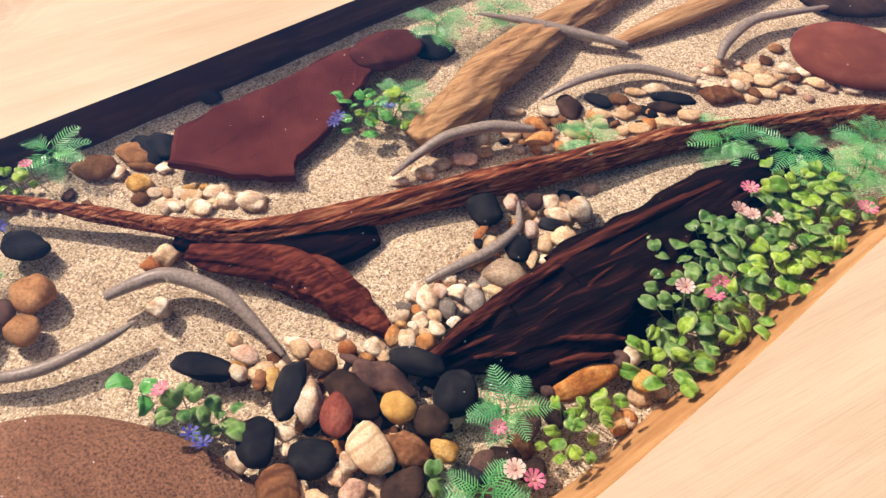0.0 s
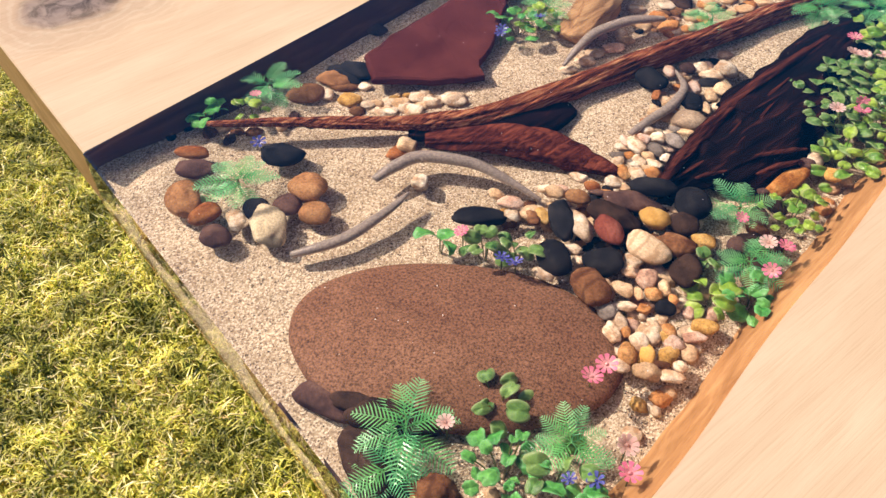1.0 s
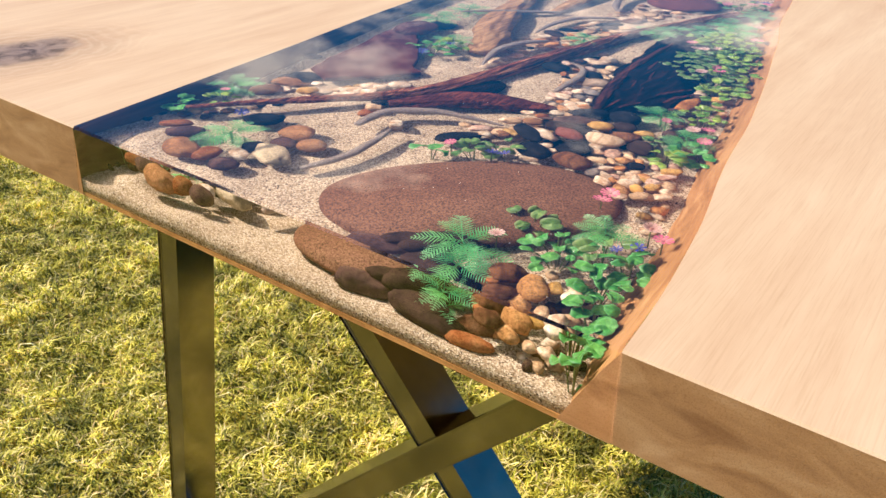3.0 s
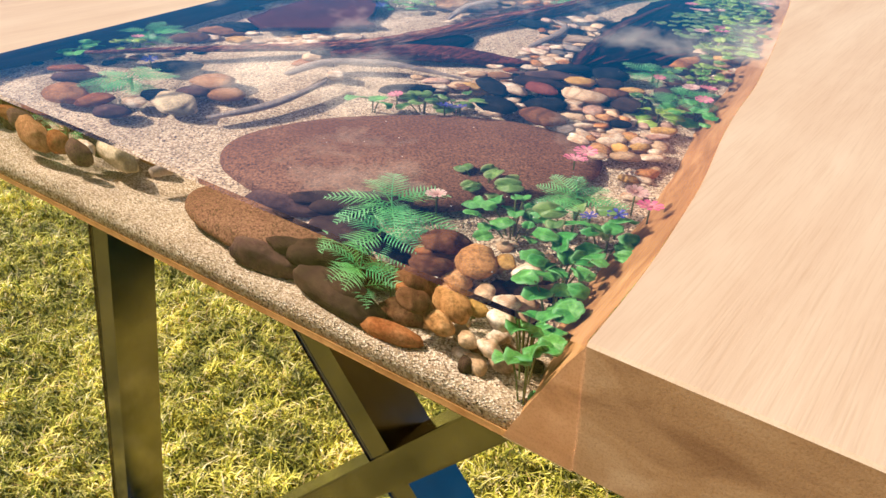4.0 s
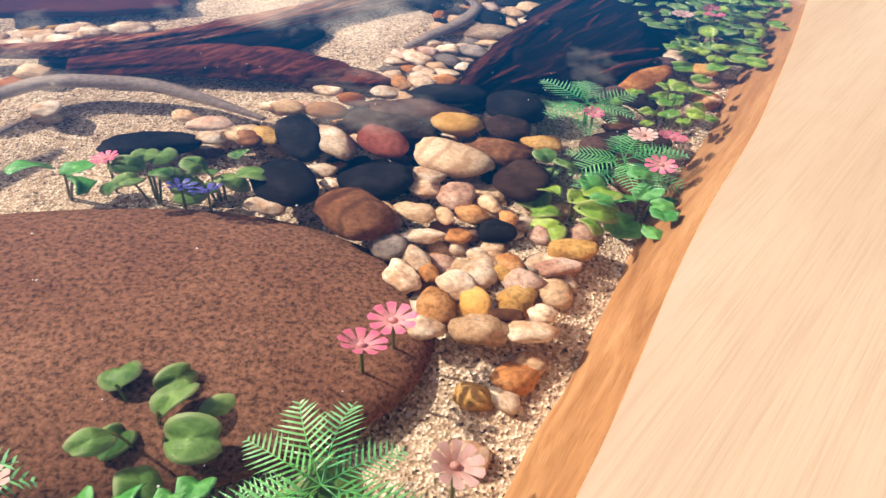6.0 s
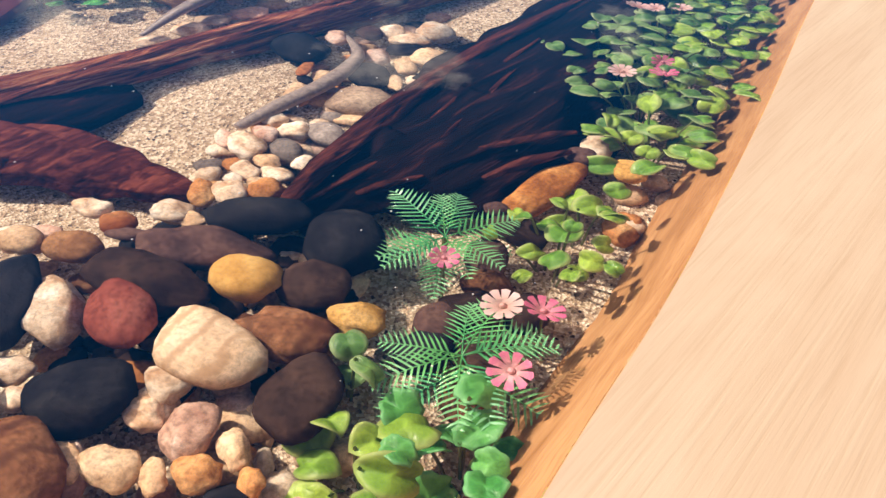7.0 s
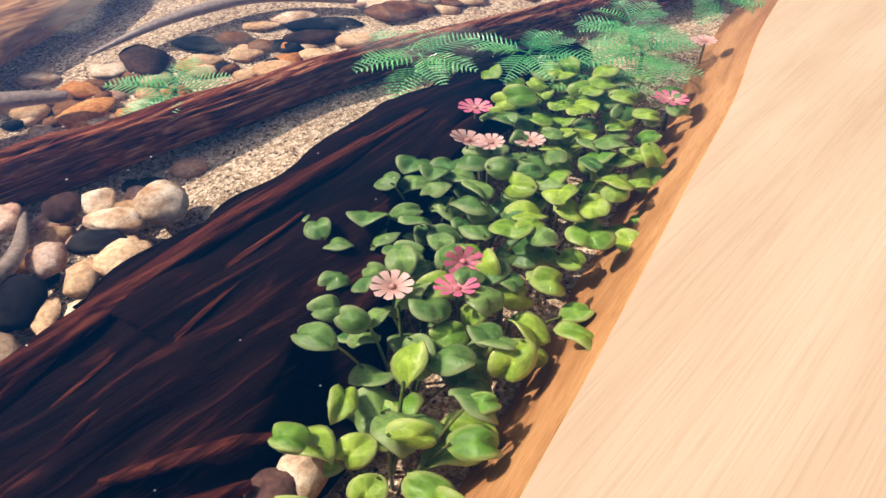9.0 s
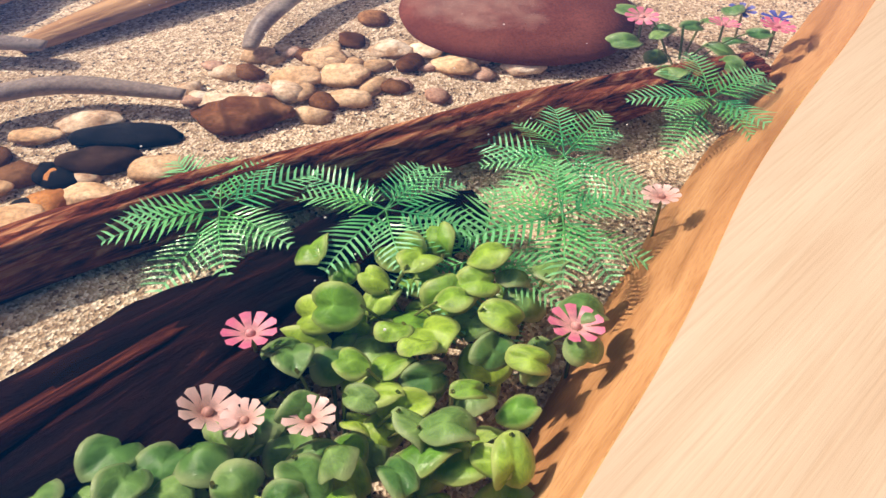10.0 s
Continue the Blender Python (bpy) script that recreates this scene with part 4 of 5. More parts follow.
for way, thick, seed in (
    (((0.445, 0.166, .7385), (0.465, 0.155, .741), (0.486, 0.143, .7395)), .0028, 23.0),
    (((0.428, 0.151, .737), (0.450, 0.1445, .739), (0.4715, 0.1365, .737)), .0030, 27.0),
    (((0.385, 0.181, .737), (0.398, 0.1755, .739), (0.412, 0.1695, .738)), .0022, 31.0),
    (((0.368, 0.1925, .734), (0.390, 0.1905, .738), (0.415, 0.190, .739)), .0024, 35.0),
    (((0.436, 0.182, .739), (0.478, 0.1905, .7405), (0.525, 0.2015, .740)), .0016, 39.0),
    (((0.450, 0.197, .7395), (0.500, 0.206, .7405), (0.560, 0.2125, .740)), .0015, 43.0),
):
    bm = bmesh.new()
    limb(bm, [(*way[0], thick * 0.4, thick * 0.5), (*way[1], thick, thick * 0.8), (*way[2], thick * 0.5, thick * 0.5)], seg=36, around=12, ridges=0.7, seed=seed)
    part("ridge", bm, rim_drift, bogwood, "thin reddish splintered ridge")

bm = bmesh.new()
limb(bm, [(0.4545, 0.396, .726, .015, .012), (0.4995, 0.4095, .734, .022, .016), (0.558, 0.4428, .736, .025, .018), (0.63, 0.4698, .735, .022, .016), (0.711, 0.4905, .732, .016, .014), (0.81, 0.5085, .728, .010, .010)], seg=90, around=40, ridges=0.34, seed=13.0)
tagged(link_mesh("driftwood_chunk", bm, tan_drift), "split tan driftwood chunk with dark underside", "driftwood")
bm = bmesh.new()
limb(bm, [(0.6885, 0.4266, .724, .006, .006), (0.756, 0.4293, .730, .013, .010), (0.837, 0.4338, .732, .015, .012), (0.945, 0.45, .730, .012, .010), (1.035, 0.477, .726, .006, .006)], seg=50, around=24, seed=17.0)
tagged(link_mesh("driftwood_splinter", bm, tan_drift), "long brown driftwood splinter lying on sand", "driftwood")


def slate():
    m, n, l, b = material("dark_red_slate", 0.6, spec=0.0)
    v = coords(n, l, (1, 1, 1), False)
    col = ramp(n, l, tex_noise(n, l, v, 24, 6, 0.6), [(0.3, (0.06, 0.014, 0.012)), (0.5, (0.09, 0.023, 0.019)), (0.72, (0.125, 0.036, 0.029))])
    l.new(col, b.inputs["Base Color"])
    lay = ramp(n, l, tex_noise(n, l, v, 14, 6, 0.5, 0.6), [(0.40, GREY(0.0)), (0.43, GREY(0.35)), (0.52, GREY(0.45)), (0.545, GREY(0.8)), (0.7, GREY(1.0))])
    bump(n, l, b, lay, 0.4, 0.004)
    outline = [(0.2593, 0.4644), (0.2760, 0.5025), (0.3256, 0.5141), (0.3816, 0.5202), (0.4398, 0.5369), (0.4710, 0.5320), (0.4610, 0.4970), (0.4420, 0.4793), (0.4095, 0.4545), (0.3830, 0.4339), (0.3545, 0.4216), (0.3436, 0.4012), (0.3000, 0.4280)]
    fine = []
    for (x0, y0), (x1, y1) in zip(outline, outline[1:] + outline[:1]):
        for k in range(5):
            f = k / 5
            x, y = x0 + (x1 - x0) * f, y0 + (y1 - y0) * f
            fine.append((x + 0.003 * nz(x, y, 1, 90), y + 0.003 * nz(x, y, 2, 90)))
    bm = bmesh.new()
    cx, cy = 0.372, 0.470
    rings = []
    for shrink, z in ((1.0, 0.720), (1.015, 0.727), (1.0, 0.7335), (0.965, 0.7348)):
        ring = []
        for x, y in fine:
            px, py = cx + (x - cx) * shrink, cy + (y - cy) * shrink
            step = 0.0014 if nz(px, py, 4, 30) > 0.12 else 0.0
            ring.append(bm.verts.new((px, py, z + (step + 0.001 * nz(px, py, 3, 60) if shrink < 0.99 else 0))))
        rings.append(ring)
    n2 = len(fine)
    for r0, r1 in zip(rings, rings[1:]):
        for k in range(n2):
            bm.faces.new((r0[k], r0[(k + 1) % n2], r1[(k + 1) % n2], r1[k]))
    bm.faces.new(rings[-1])
    bm.faces.new(rings[0])
    bmesh.ops.recalc_face_normals(bm, faces=bm.faces)
    ob = link_mesh("slate_slab", bm, m, smooth=False)
    ob.location.z = 0.002
    tagged(ob, "flat dark red slate slab cast in resin", "stone")


slate()


def eel_material():
    m, n, l, b = material("glossy_grey_brown_rubber", 0.3, spec=0.15)
    geo = n.new("ShaderNodeNewGeometry")
    sep = n.new("ShaderNodeSeparateXYZ")
    l.new(geo.outputs["Normal"], sep.inputs["Vector"])
    v = coords(n, l, (1, 1, 1), False)
    dots = tex_noise(n, l, v, 420, 4, 0.7)
    back = ramp(n, l, dots, [(0.35, (0.17, 0.135, 0.115)), (0.6, (0.30, 0.245, 0.21))])
    belly = ramp(n, l, dots, [(0.35, (0.36, 0.26, 0.2)), (0.6, (0.48, 0.37, 0.29))])
    l.new(mix(n, l, ramp(n, l, sep.outputs["Z"], [(0.0, GREY(0.0)), (0.5, GREY(1.0))]), belly, back), b.inputs["Base Color"])
    return m


eel_mat = eel_material()


def eel(stations, thick, label="slim grey-brown eel figurine cast in resin"):
    bm = bmesh.new()
    n = len(stations) - 1
    prof = [0.55, 1.0, 0.95, 0.75, 0.22]
    path = []
    for i, (x, y, z) in enumerate(stations):
        f = i / n * (len(prof) - 1)
        k = min(int(f), len(prof) - 2)
        r = 1.05 * thick * (prof[k] + (prof[k + 1] - prof[k]) * (f - k))
        path.append((x, y, z, r, r * 1.05))
    limb(bm, path, seg=60, around=16, ridges=0.02)
    tagged(link_mesh("eel_figurine", bm, eel_mat), label, "figurine", "eel figurines")


eel([(0.1773, 0.3501, .738), (0.2025, 0.351, .741), (0.225, 0.3447, .743), (0.252, 0.3132, .741), (0.2628, 0.2835, .736), (0.2718, 0.2475, .728)], .0068, "pale grey-brown eel figurine arched over sand")
eel([(0.081, 0.3285, .726), (0.1035, 0.3186, .730), (0.126, 0.3132, .732), (0.153, 0.3141, .734), (0.1755, 0.3168, .735), (0.1908, 0.3204, .736)], .0052, "slim brown eel figurine lying over sand")
eel([(0.5481, 0.3546, .738), (0.531, 0.3654, .741), (0.5139, 0.3744, .742), (0.4779, 0.3816, .740), (0.4455, 0.3762, .735), (0.4158, 0.3672, .728)], .0068)
eel([(0.7191, 0.3411, .732), (0.6921, 0.3708, .737), (0.6705, 0.3834, .739), (0.6435, 0.3897, .738), (0.6165, 0.3924, .734), (0.5805, 0.3906, .727)], .0062, "striped brown eel figurine curving over pebbles")
eel([(0.6957, 0.414, .734), (0.666, 0.4446, .739), (0.639, 0.4734, .744), (0.6165, 0.495, .747), (0.5877, 0.5193, .749)], .0068, "dark grey eel figurine resting across driftwood")
eel([(0.7614, 0.3564, .730), (0.783, 0.3717, .736), (0.8262, 0.3852, .740), (0.8604, 0.3807, .740), (0.9, 0.3726, .736), (0.936, 0.3681, .730)], .0060, "pale silvery eel figurine raised over sand")
eel([(0.3879, 0.2556, .732), (0.414, 0.2565, .735), (0.4419, 0.2565, .737), (0.4662, 0.2628, .737), (0.4797, 0.2718, .735), (0.4932, 0.2934, .730)], .0050, "slim brown eel figurine among cream pebbles")

# ---- plastic water plants ----
def leaf_material(name, a, b_, rim=None, centre=(0.5, 0.0, 0.0), reach=(0.36, 0.52)):
    m, n, l, b = material(name, 0.16, spec=0.6)
    info = n.new("ShaderNodeObjectInfo")
    v = coords(n, l, (1, 1, 1), False)
    nse = tex_noise(n, l, v, 3.2, 6, 0.65, 0.6)
    c = mix(n, l, info.outputs["Random"], a, b_)
    c = mix(n, l, 0.7, c, ramp(n, l, nse, [(0.34, (0.45, 0.54, 0.38)), (0.5, (0.95, 1.0, 0.78)), (0.64, (1.4, 1.35, 1.1))]), "MULTIPLY")
    if rim:
        tc = n.new("ShaderNodeTexCoord")
        far = n.new("ShaderNodeVectorMath")
        far.operation = "DISTANCE"
        l.new(tc.outputs["Object"], far.inputs[0])
        far.inputs[1].default_value = centre
        c = mix(n, l, ramp(n, l, far.outputs["Value"], [(reach[0], GREY(0.0)), (reach[1], GREY(0.75))]), c, rim)
    l.new(c, b.inputs["Base Color"])
    bump(n, l, b, nse, 0.5, 0.002)
    tr = n.new("ShaderNodeBsdfTranslucent")
    l.new(c, tr.inputs["Color"])
    ms = n.new("ShaderNodeMixShader")
    ms.inputs["Fac"].default_value = 0.3
    out = n["Material Output"]
    l.new(b.outputs["BSDF"], ms.inputs[1])
    l.new(tr.outputs["BSDF"], ms.inputs[2])
    l.new(ms.outputs["Shader"], out.inputs["Surface"])
    return m


frond_mat = leaf_material("plastic_fern_green", (0.05, 0.38, 0.18), (0.16, 0.52, 0.16), (0.30, 0.70, 0.36), (0.0, 0.0, 0.0), (0.35, 1.0))
heart_mat = leaf_material("plastic_leaf_green", (0.13, 0.33, 0.05), (0.40, 0.58, 0.09), (0.52, 0.60, 0.22))
deep_mat = leaf_material("plastic_deep_leaf_green", (0.09, 0.24, 0.07), (0.24, 0.40, 0.13), (0.40, 0.50, 0.24))
frill_mat = leaf_material("plastic_frilled_green", (0.06, 0.36, 0.09), (0.16, 0.48, 0.13), (0.24, 0.62, 0.26))
stem_mat = leaf_material("plastic_stem", (0.14, 0.22, 0.06), (0.26, 0.24, 0.10))
pink_mat = leaf_material("plastic_pink_petal", (0.84, 0.30, 0.42), (0.90, 0.50, 0.55), (0.80, 0.14, 0.34), (0.0, 0.0, 0.0), (0.12, 0.45))
pale_pink_mat = leaf_material("plastic_pale_pink_petal", (0.62, 0.30, 0.30), (0.75, 0.42, 0.40), (0.86, 0.62, 0.60), (0.0, 0.0, 0.0), (0.10, 0.45))
blue_mat = leaf_material("plastic_blue_petal", (0.05, 0.07, 0.45), (0.16, 0.15, 0.55))


def finish(bm, name, mat):
    me = bpy.data.meshes.new(name)
    bm.normal_update()
    bm.to_mesh(me)
    bm.free()
    me.materials.append(mat)
    me.polygons.foreach_set("use_smooth", [True] * len(me.polygons))
    return me


def frond_mesh(seed):
    """A feathery frond of unit length along x, arching, with paired needles."""
    rng = random.Random(seed)
    bm = bmesh.new()
    arch = lambda s: 0.20 * math.sin(min(1.0, s) * 2.2) - 0.10 * s * s
    prev = None
    for k in range(13):
        s = k / 12
        w = 0.013 * (1 - 0.7 * s)
        ring = [bm.verts.new((s, w, arch(s))), bm.verts.new((s, 0, arch(s) + w)), bm.verts.new((s, -w, arch(s)))]
        if prev:
            for a in range(3):
                bm.faces.new((prev[a], prev[(a + 1) % 3], ring[(a + 1) % 3], ring[a]))
        prev = ring
    for k in range(12):
        s = 0.16 + 0.82 * k / 11
        ln = 0.29 * (math.sin(math.pi * min(1, 0.18 + 0.80 * s)) ** 0.7) * rng.uniform(0.85, 1.1)
        for sgn in (1, -1):
            dx = 0.62 * ln
            y = sgn * ln
            z = arch(s)
            w = 0.0145
            zt = z + rng.uniform(-0.03, 0.07)
            v = [(s - w, 0, z), (s + w, 0, z), (s + dx * 0.55 + w, y * 0.6, (z + zt) / 2 + 0.02), (s + dx * 0.55 - w, y * 0.6, (z + zt) / 2 + 0.02), (s + dx, y, zt)]
            vs = [bm.verts.new(p) for p in v]
            bm.faces.new((vs[0], vs[1], vs[2], vs[3]))
            bm.faces.new((vs[3], vs[2], vs[4]))
    return finish(bm, "frond", frond_mat)


def heart_mesh(seed, mat, notch=0.32, cup=0.18, frill=0.0):
    """A fleshy rounded leaf of unit length along x, with a notched tip and real thickness."""
    rng = random.Random(seed)
    bm = bmesh.new()
    rows = []
    cup *= rng.uniform(0.5, 1.5)
    fold, curl = rng.uniform(-0.15, 0.45), rng.uniform(-0.3, 0.9)
    for k in range(0, 6):
        r = k / 5
        row = []
        for j in range(22):
            a = 2 * math.pi * j / 22
            rad = 0.5 * (1 - notch * math.exp(-((a if a < math.pi else a - 2 * math.pi) ** 2) / 0.12) + 0.06 * math.cos(2 * a + 2.0) + frill * math.sin(7 * a + seed))
            x, y = 0.5 + r * rad * math.cos(a), r * rad * math.sin(a) * 1.02
            z = cup * (r * r - 0.25) * -0.9 + 0.06 * math.sin(3 * a + seed) * r * r - 0.06 * math.exp(-(y / 0.07) ** 2) * r + fold * abs(y) - curl * max(0.0, x - 0.45) ** 2
            row.append((x, y, z))
        rows.append(row)
    top = [[bm.verts.new(p) for p in row] for row in rows[1:]]
    low = [[bm.verts.new((x, y, z - 0.05 * (1 - (i / 5) ** 2) - 0.012)) for x, y, z in row] for i, row in enumerate(rows[1:])]
    ct, cl = bm.verts.new(rows[0][0]), bm.verts.new((0.5, 0, rows[0][0][2] - 0.06))
    for rings, c in ((top, ct), (low, cl)):
        for j in range(22):
            bm.faces.new((c, rings[0][j], rings[0][(j + 1) % 22]))
        for r0, r1 in zip(rings, rings[1:]):
            for j in range(22):
                bm.faces.new((r0[j], r0[(j + 1) % 22], r1[(j + 1) % 22], r1[j]))
    for j in range(22):
        bm.faces.new((top[-1][j], top[-1][(j + 1) % 22], low[-1][(j + 1) % 22], low[-1][j]))
    bmesh.ops.recalc_face_normals(bm, faces=bm.faces)
    return finish(bm, "leaf", mat)


def blossom_mesh(mat, petals=9, seed=0):
    bm = bmesh.new()
    for k in range(petals):
        a = 2 * math.pi * k / petals
        rt = Matrix.Rotation(a, 3, "Z")
        pts = [(0.05, 0.04, 0.0), (0.05, -0.04, 0.0), (0.30, -0.085, 0.13), (0.30, 0.085, 0.13), (0.48, -0.115, 0.20), (0.48, 0.115, 0.20), (0.53, 0.0, 0.19)]
        vs = [bm.verts.new(rt @ Vector(p)) for p in pts]
        bm.faces.new((vs[0], vs[1], vs[2], vs[3]))
        bm.faces.new((vs[3], vs[2], vs[4], vs[5]))
        bm.faces.new((vs[5], vs[4], vs[6]))
    bmesh.ops.create_uvsphere(bm, u_segments=8, v_segments=5, radius=0.10, matrix=Matrix.Translation((0, 0, 0.05)))
    return finish(bm, "blossom", mat)


FRONDS = [frond_mesh(s) for s in range(4)]
HEARTS = [heart_mesh(s, heart_mat) for s in range(7)]
DEEPS = [heart_mesh(s + 10, deep_mat, 0.30, 0.22) for s in range(6)]
FRILLS = [heart_mesh(s + 20, frill_mat, 0.15, 0.10, 0.075) for s in range(5)]
PINKS, PALES, BLUES = blossom_mesh(pink_mat), blossom_mesh(pale_pink_mat, 10), blossom_mesh(blue_mat, 7)


def piece(name, me, parent, m):
    """Links a part; what would stand out of the resin is pressed down under its surface."""
    co = np.empty(len(me.vertices) * 3)
    me.vertices.foreach_get("co", co)
    top = (co.reshape(-1, 3) @ np.array(m.to_3x3()).T)[:, 2].max() + m.translation.z + parent.location.z
    if top > TOP - 0.0015:
        m = Matrix.Translation((0, 0, TOP - 0.0015 - top)) @ m
    ob = new(name, me)
    ob.parent = parent
    ob.matrix_basis = m
    return ob


def stem_mesh(p, q, r=0.0006):
    bm = bmesh.new()
    p, q = Vector(p), Vector(q)
    bend = Vector((0, 0, (q - p).length * 0.12))
    t = (q - p).normalized()
    s = t.orthogonal().normalized()
    u = t.cross(s)
    prev = None
    for k in range(6):
        f = k / 5
        c = p + (q - p) * f + bend * math.sin(math.pi * f)
        ring = [bm.verts.new(c + r * (s * math.cos(a) + u * math.sin(a))) for a in (0, 1.57, 3.14, 4.71)]
        if prev:
            for j in range(4):
                bm.faces.new((prev[j], prev[(j + 1) % 4], ring[(j + 1) % 4], ring[j]))
        prev = ring
    return finish(bm, "stem", stem_mat)


plants = random.Random(77)


def fern(x, y, z, size, count=10, turn=0.0):
    base = sand_z(x, y) - 0.001
    ob = thing("plastic_fern", x, y, base, "green plastic fern with feathery fronds cast in resin", "plant", "plastic ferns")
    h = z - base - size * 0.18
    piece("stem", stem_mesh((0, 0, 0), (0, 0, max(h, 0.002)), 0.0012), ob, Matrix())
    for k in range(count):
        low = k % 3 == 2
        a = turn + 360 * k / count + plants.uniform(-14, 14)
        s = size * plants.uniform(0.8, 1.08)
        piece("frond", FRONDS[plants.randrange(4)], ob, pose(0, 0, h * (0.6 if low else 1.0), plants.uniform(-18, 18), plants.uniform(-4, 14) + (8 if low else 0), a) @ Matrix.Scale(s, 4))
    return ob


def leafy(x, y, spread, count, meshes, size=0.015, zmax=0.757, zmin=0.733, label="glossy green plastic plant with rounded notched leaves", squash=1.0, turn=0.0):
    """A clump of rounded leaves on thin stems, round (x, y)."""
    base = sand_z(x, y) - 0.001
    ob = thing("plastic_leaf_plant", x, y, base, label, "plant", "leafy plastic plants")
    for k in range(count):
        a = 2.39996 * k + plants.uniform(-0.4, 0.4)
        r = spread * math.sqrt((k + 0.5) / count)
        lx, ly = r * math.cos(a), r * math.sin(a) * squash
        lx, ly = lx * math.cos(turn) - ly * math.sin(turn), lx * math.sin(turn) + ly * math.cos(turn)
        s = size * plants.uniform(0.72, 1.28)
        lz = zmin + (zmax - zmin) * plants.random() - base - s * 0.12
        dirz = math.degrees(math.atan2(ly, lx)) + plants.uniform(-50, 50)
        m = pose(lx, ly, lz, plants.uniform(-44, 44), plants.uniform(-30, 30), dirz) @ Matrix.Translation((-0.3 * s, 0, 0)) @ Matrix.Diagonal((s, s * plants.uniform(0.62, 1.0), s, 1))
        piece("leaf", meshes[plants.randrange(len(meshes))], ob, m)
        if k % 2 == 0:
            foot = m @ Vector((0.08, 0, -0.02))
            piece("stem", stem_mesh((lx * 0.25, ly * 0.25, 0.0), foot), ob, Matrix())
    return ob


def flower(x, y, z, size, me, label):
    base = sand_z(x, y) - 0.001
    ob = thing("plastic_flower", x, y, base, label, "flower", "plastic flowers")
    piece("stem", stem_mesh((0.002, 0.001, 0), (0, 0, z - base)), ob, Matrix())
    piece("blossom", me, ob, pose(0, 0, z - base, plants.uniform(-25, 25), plants.uniform(-25, 25), plants.uniform(0, 90)) @ Matrix.Scale(size * 0.92, 4))
    return ob


for x, y, z, size, turn in (
    (0.5814, 0.3205, 0.752, 0.027, 10), (0.6848, 0.2630, 0.752, 0.033, 40), (0.7245, 0.2255, 0.752, 0.031, 0), (0.7657, 0.1830, 0.752, 0.032, 20), (0.7300, 0.1890, 0.748, 0.030, 70), (0.7950, 0.2050, 0.748, 0.030, 50),
    (0.5470, 0.5270, 0.748, 0.030, 0), (0.6130, 0.5190, 0.748, 0.029, 30), (0.0880, 0.4205, 0.751, 0.031, 15), (0.0560, 0.1465, 0.752, 0.034, 25), (0.0330, 0.1340, 0.742, 0.028, 60), (0.3830, 0.1345, 0.751, 0.027, 50),
    (0.3400, 0.0930, 0.752, 0.027, 10), (0.1757, 0.5185, 0.748, 0.030, 0), (0.8700, 0.1885, 0.750, 0.030, 35), (0.1300, 0.0720, 0.750, 0.026, 60), (0.4640, 0.4470, 0.750, 0.026, 0),
):
    fern(x, y, z, size * 1.12, 11, turn)

# the dense clump along the bank
for x, y, n, kind in (
    (0.5013, 0.1143, 0.0126, 0.), (0.5292, 0.1332, 0.0117, 0.9), (0.5508, 0.1485, 0.0117, 0.9), (0.5616, 0.18, 0.009, 0.9), (0.5688, 0.126, 0.0108, 0.), (0.5895, 0.153, 0.0126, 0.9), (0.5958, 0.18, 0.0081, 0.9),
    (0.621, 0.1728, 0.0117, 0.9), (0.621, 0.1395, 0.0108, 0.), (0.6462, 0.144, 0.0117, 0.), (0.6615, 0.1755, 0.0126, 0.9), (0.6813, 0.1548, 0.0108, 0.), (0.7038, 0.1845, 0.0126, 0.), (0.72, 0.1665, 0.009, 0.9), (0.6885, 0.198, 0.0081, 0.),
):
    leafy(x, y, 0.027, round(n / 0.00068), DEEPS if kind > 0.5 else HEARTS, 0.0150)
leafy(0.1772, 0.2640, .010, 3, FRILLS, .016)
leafy(0.2000, 0.2345, .018, 8, DEEPS, .015, squash=0.6, turn=-0.7)
leafy(0.2190, 0.2165, .017, 8, DEEPS, .014, squash=0.6, turn=-0.7)
leafy(0.1106, 0.5190, .018, 9, FRILLS, .015, squash=0.6, turn=0.3)
leafy(0.1445, 0.4990, .015, 7, HEARTS, .013)
leafy(0.4275, 0.4445, .026, 16, FRILLS, .012)
leafy(0.4490, 0.4375, .026, 18, HEARTS, .012)
leafy(0.1180, 0.1250, .020, 8, DEEPS, .015)
leafy(0.0870, 0.0870, .024, 20, FRILLS, .011)
leafy(0.1090, 0.0640, .022, 9, DEEPS, .015)
leafy(0.0990, 0.0390, .016, 9, FRILLS, .0145)
leafy(0.0660, 0.0450, .017, 13, FRILLS, .0140)
leafy(0.0372, 0.0350, .014, 9, FRILLS, .0140)
leafy(0.0150, 0.0290, .010, 7, FRILLS, .0140, zmax=0.742, zmin=0.712)
leafy(0.2930, 0.0930, .017, 8, HEARTS, .017)
leafy(0.3140, 0.1160, .008, 4, DEEPS, .012)
leafy(0.3147, 0.0730, .019, 13, FRILLS, .014)
leafy(0.4100, 0.1030, .024, 15, HEARTS, .0105)
leafy(0.4330, 0.1080, .016, 6, HEARTS, .0140)
leafy(0.909, 0.225, .035, 14, DEEPS, .016)

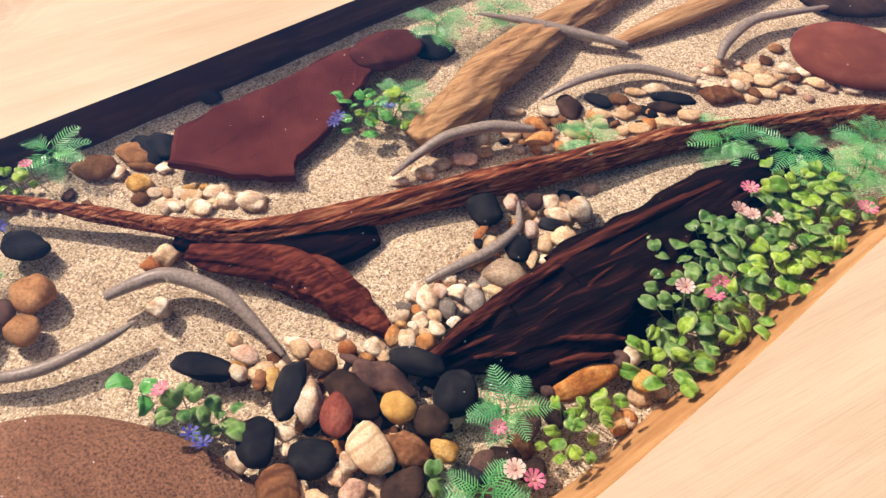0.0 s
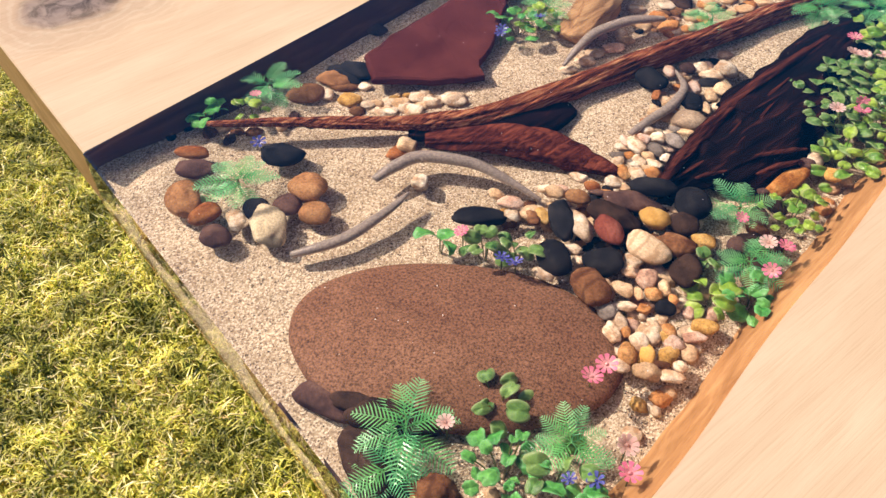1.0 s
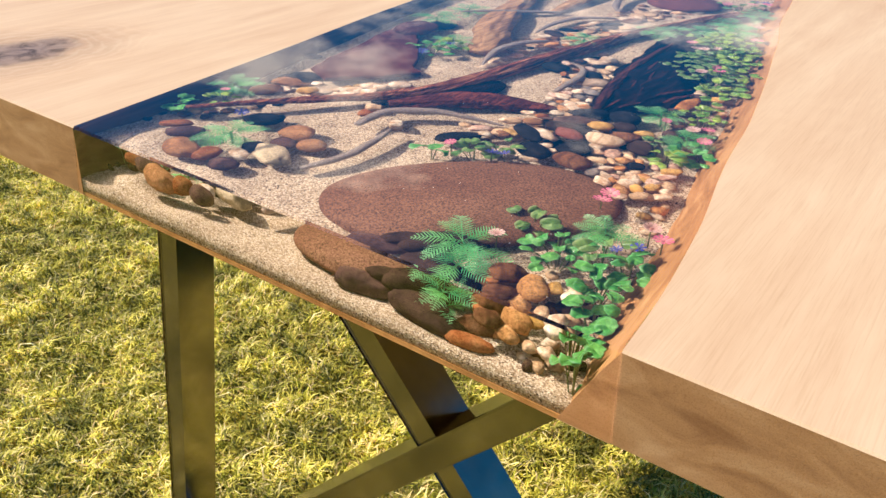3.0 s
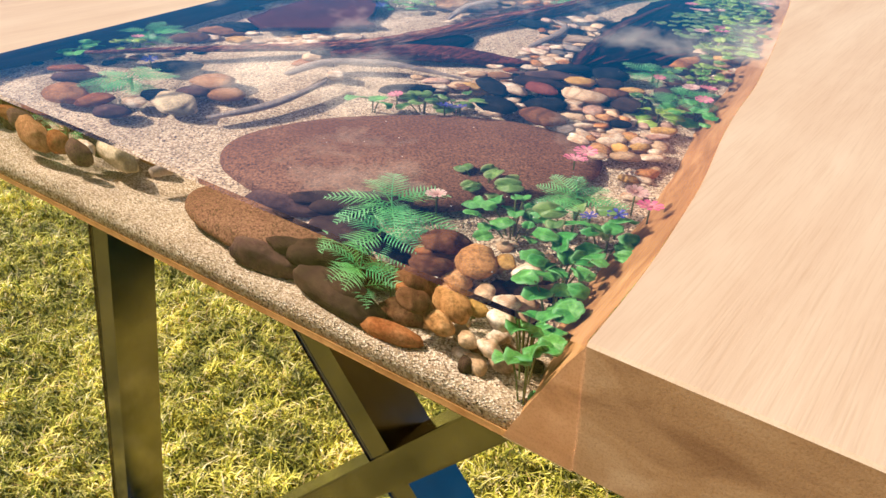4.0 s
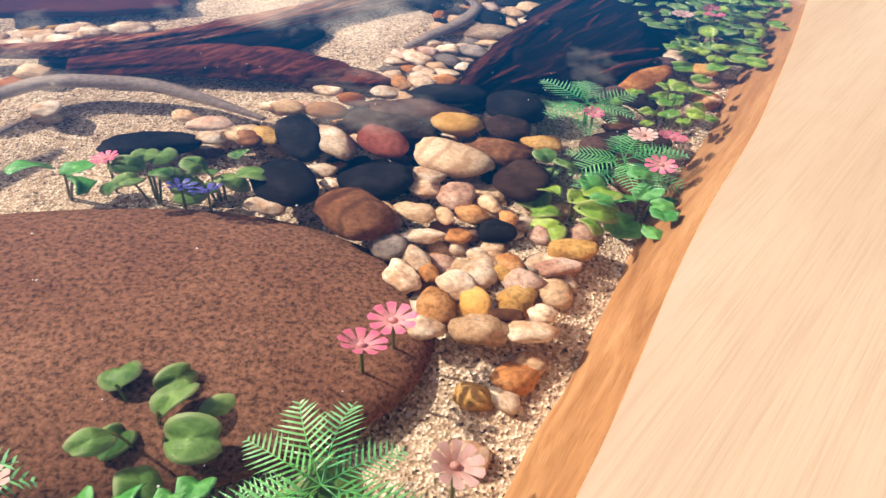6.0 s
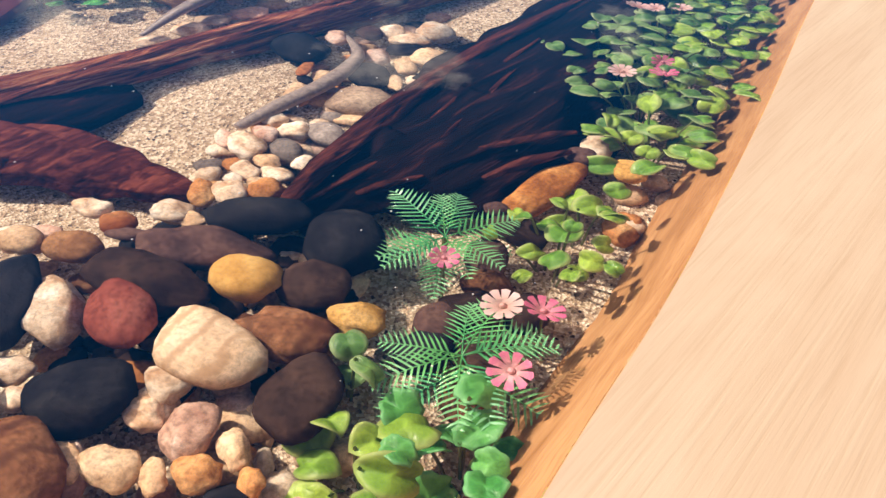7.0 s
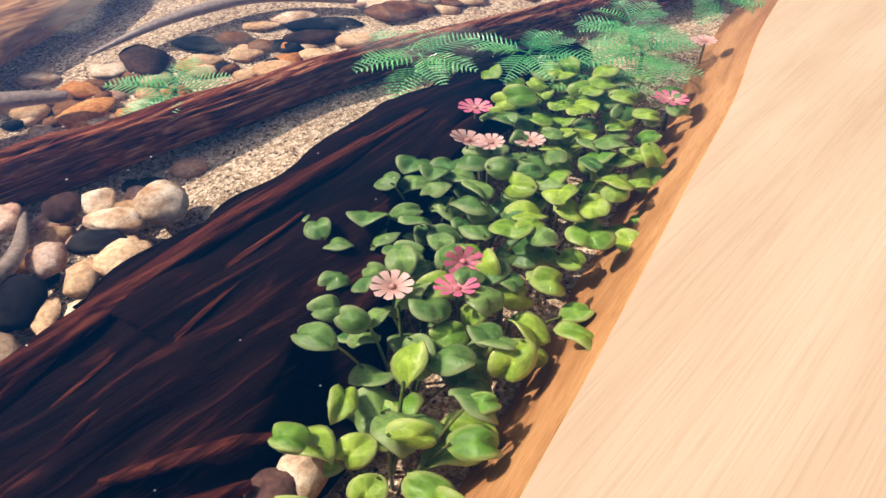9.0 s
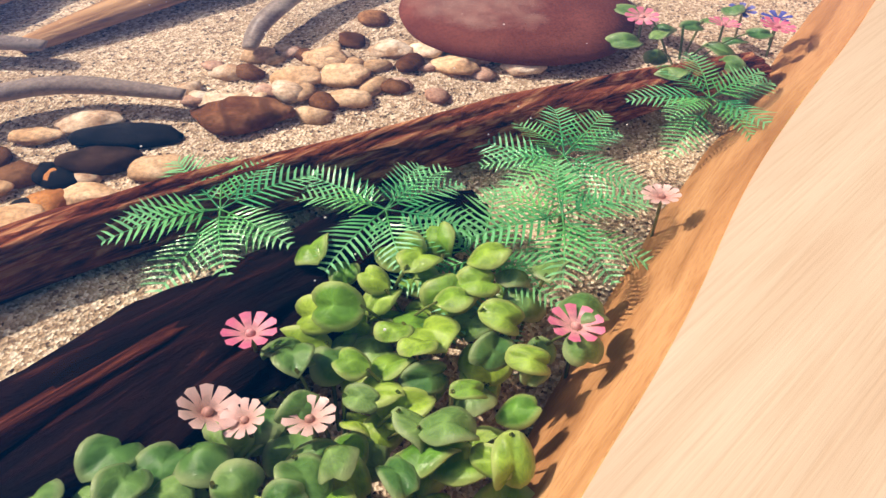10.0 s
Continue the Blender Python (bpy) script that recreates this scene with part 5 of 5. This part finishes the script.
PINK, PALE, BLUE = "bright pink plastic flower cast in resin", "translucent pale pink plastic flower cast in resin", "small violet blue plastic flower cast in resin"
for x, y, size in ((0.6576, 0.2071, 0.0162), (0.7245, 0.1465, 0.0171), (0.5724, 0.1461, 0.0153), (0.5598, 0.1382, 0.0162), (0.3694, 0.1245, 0.0115), (0.3422, 0.0766, 0.0150), (0.3693, 0.0839, 0.0150), (0.1720, 0.0963, 0.0165), (0.1870, 0.0965, 0.0165), (0.1909, 0.2518, 0.0130), (0.1557, 0.5055, 0.0117), (0.9063, 0.2466, 0.0171), (0.927, 0.216, 0.0162), (0.9432, 0.198, 0.018), (0.1400, 0.0330, 0.0162)):
    flower(x, y, 0.7535, size, PINKS, PINK)
for x, y, size in ((0.6344, 0.1933, 0.0180), (0.6516, 0.1737, 0.0145), (0.7943, 0.1631, 0.0144), (0.5469, 0.1548, 0.0153), (0.6400, 0.1846, 0.0130), (0.3634, 0.0950, 0.0150), (0.1530, 0.0475, 0.0162), (0.0760, 0.1310, 0.0130)):
    flower(x, y, 0.7525, size, PALES, PALE)
for x, y, size in ((0.1217, 0.0433, 0.0126), (0.1100, 0.0540, 0.0108), (0.4029, 0.4429, 0.0144), (0.4467, 0.4339, 0.0135), (0.3965, 0.4377, 0.0126), (0.9486, 0.2178, 0.0162), (0.954, 0.2025, 0.0162), (0.2017, 0.2028, 0.0144), (0.1973, 0.2135, 0.0130), (0.1243, 0.4472, 0.0150)):
    flower(x, y, 0.7505, size, BLUES, BLUE)

# ---- tiny air bubbles and specks caught in the resin ----
specks = random.Random(5)
bm = bmesh.new()
for k in range(260):
    x = specks.uniform(0.02, 0.95)
    y = right_bank(x) + (left_bank(x) - right_bank(x)) * specks.uniform(0.08, 0.95)
    s = specks.uniform(0.00018, 0.0006)
    bmesh.ops.create_icosphere(bm, subdivisions=1, radius=s, matrix=Matrix.Translation((x, y, specks.uniform(0.738, 0.7585))))
speck_mat, sn, sl, sb = material("white_specks", 0.5)
sl.new(ramp(sn, sl, tex_noise(sn, sl, coords(sn, sl, (1, 1, 1), True), 300, 2), [(0.3, GREY(0.55)), (0.7, GREY(0.85))]), sb.inputs["Base Color"])
tagged(link_mesh("trapped_specks", bm, speck_mat), "tiny white bubbles and dust trapped in resin", "specks", kind="stuff")

# ---- bring the whole plan to true size, its ground to zero ----
for ob in list(scene.objects):
    if ob.parent is None and ob.type in {"MESH", "EMPTY"}:
        ob.matrix_basis = Matrix.Scale(SCALE, 4) @ Matrix.Translation((0, 0, GROUND)) @ ob.matrix_basis
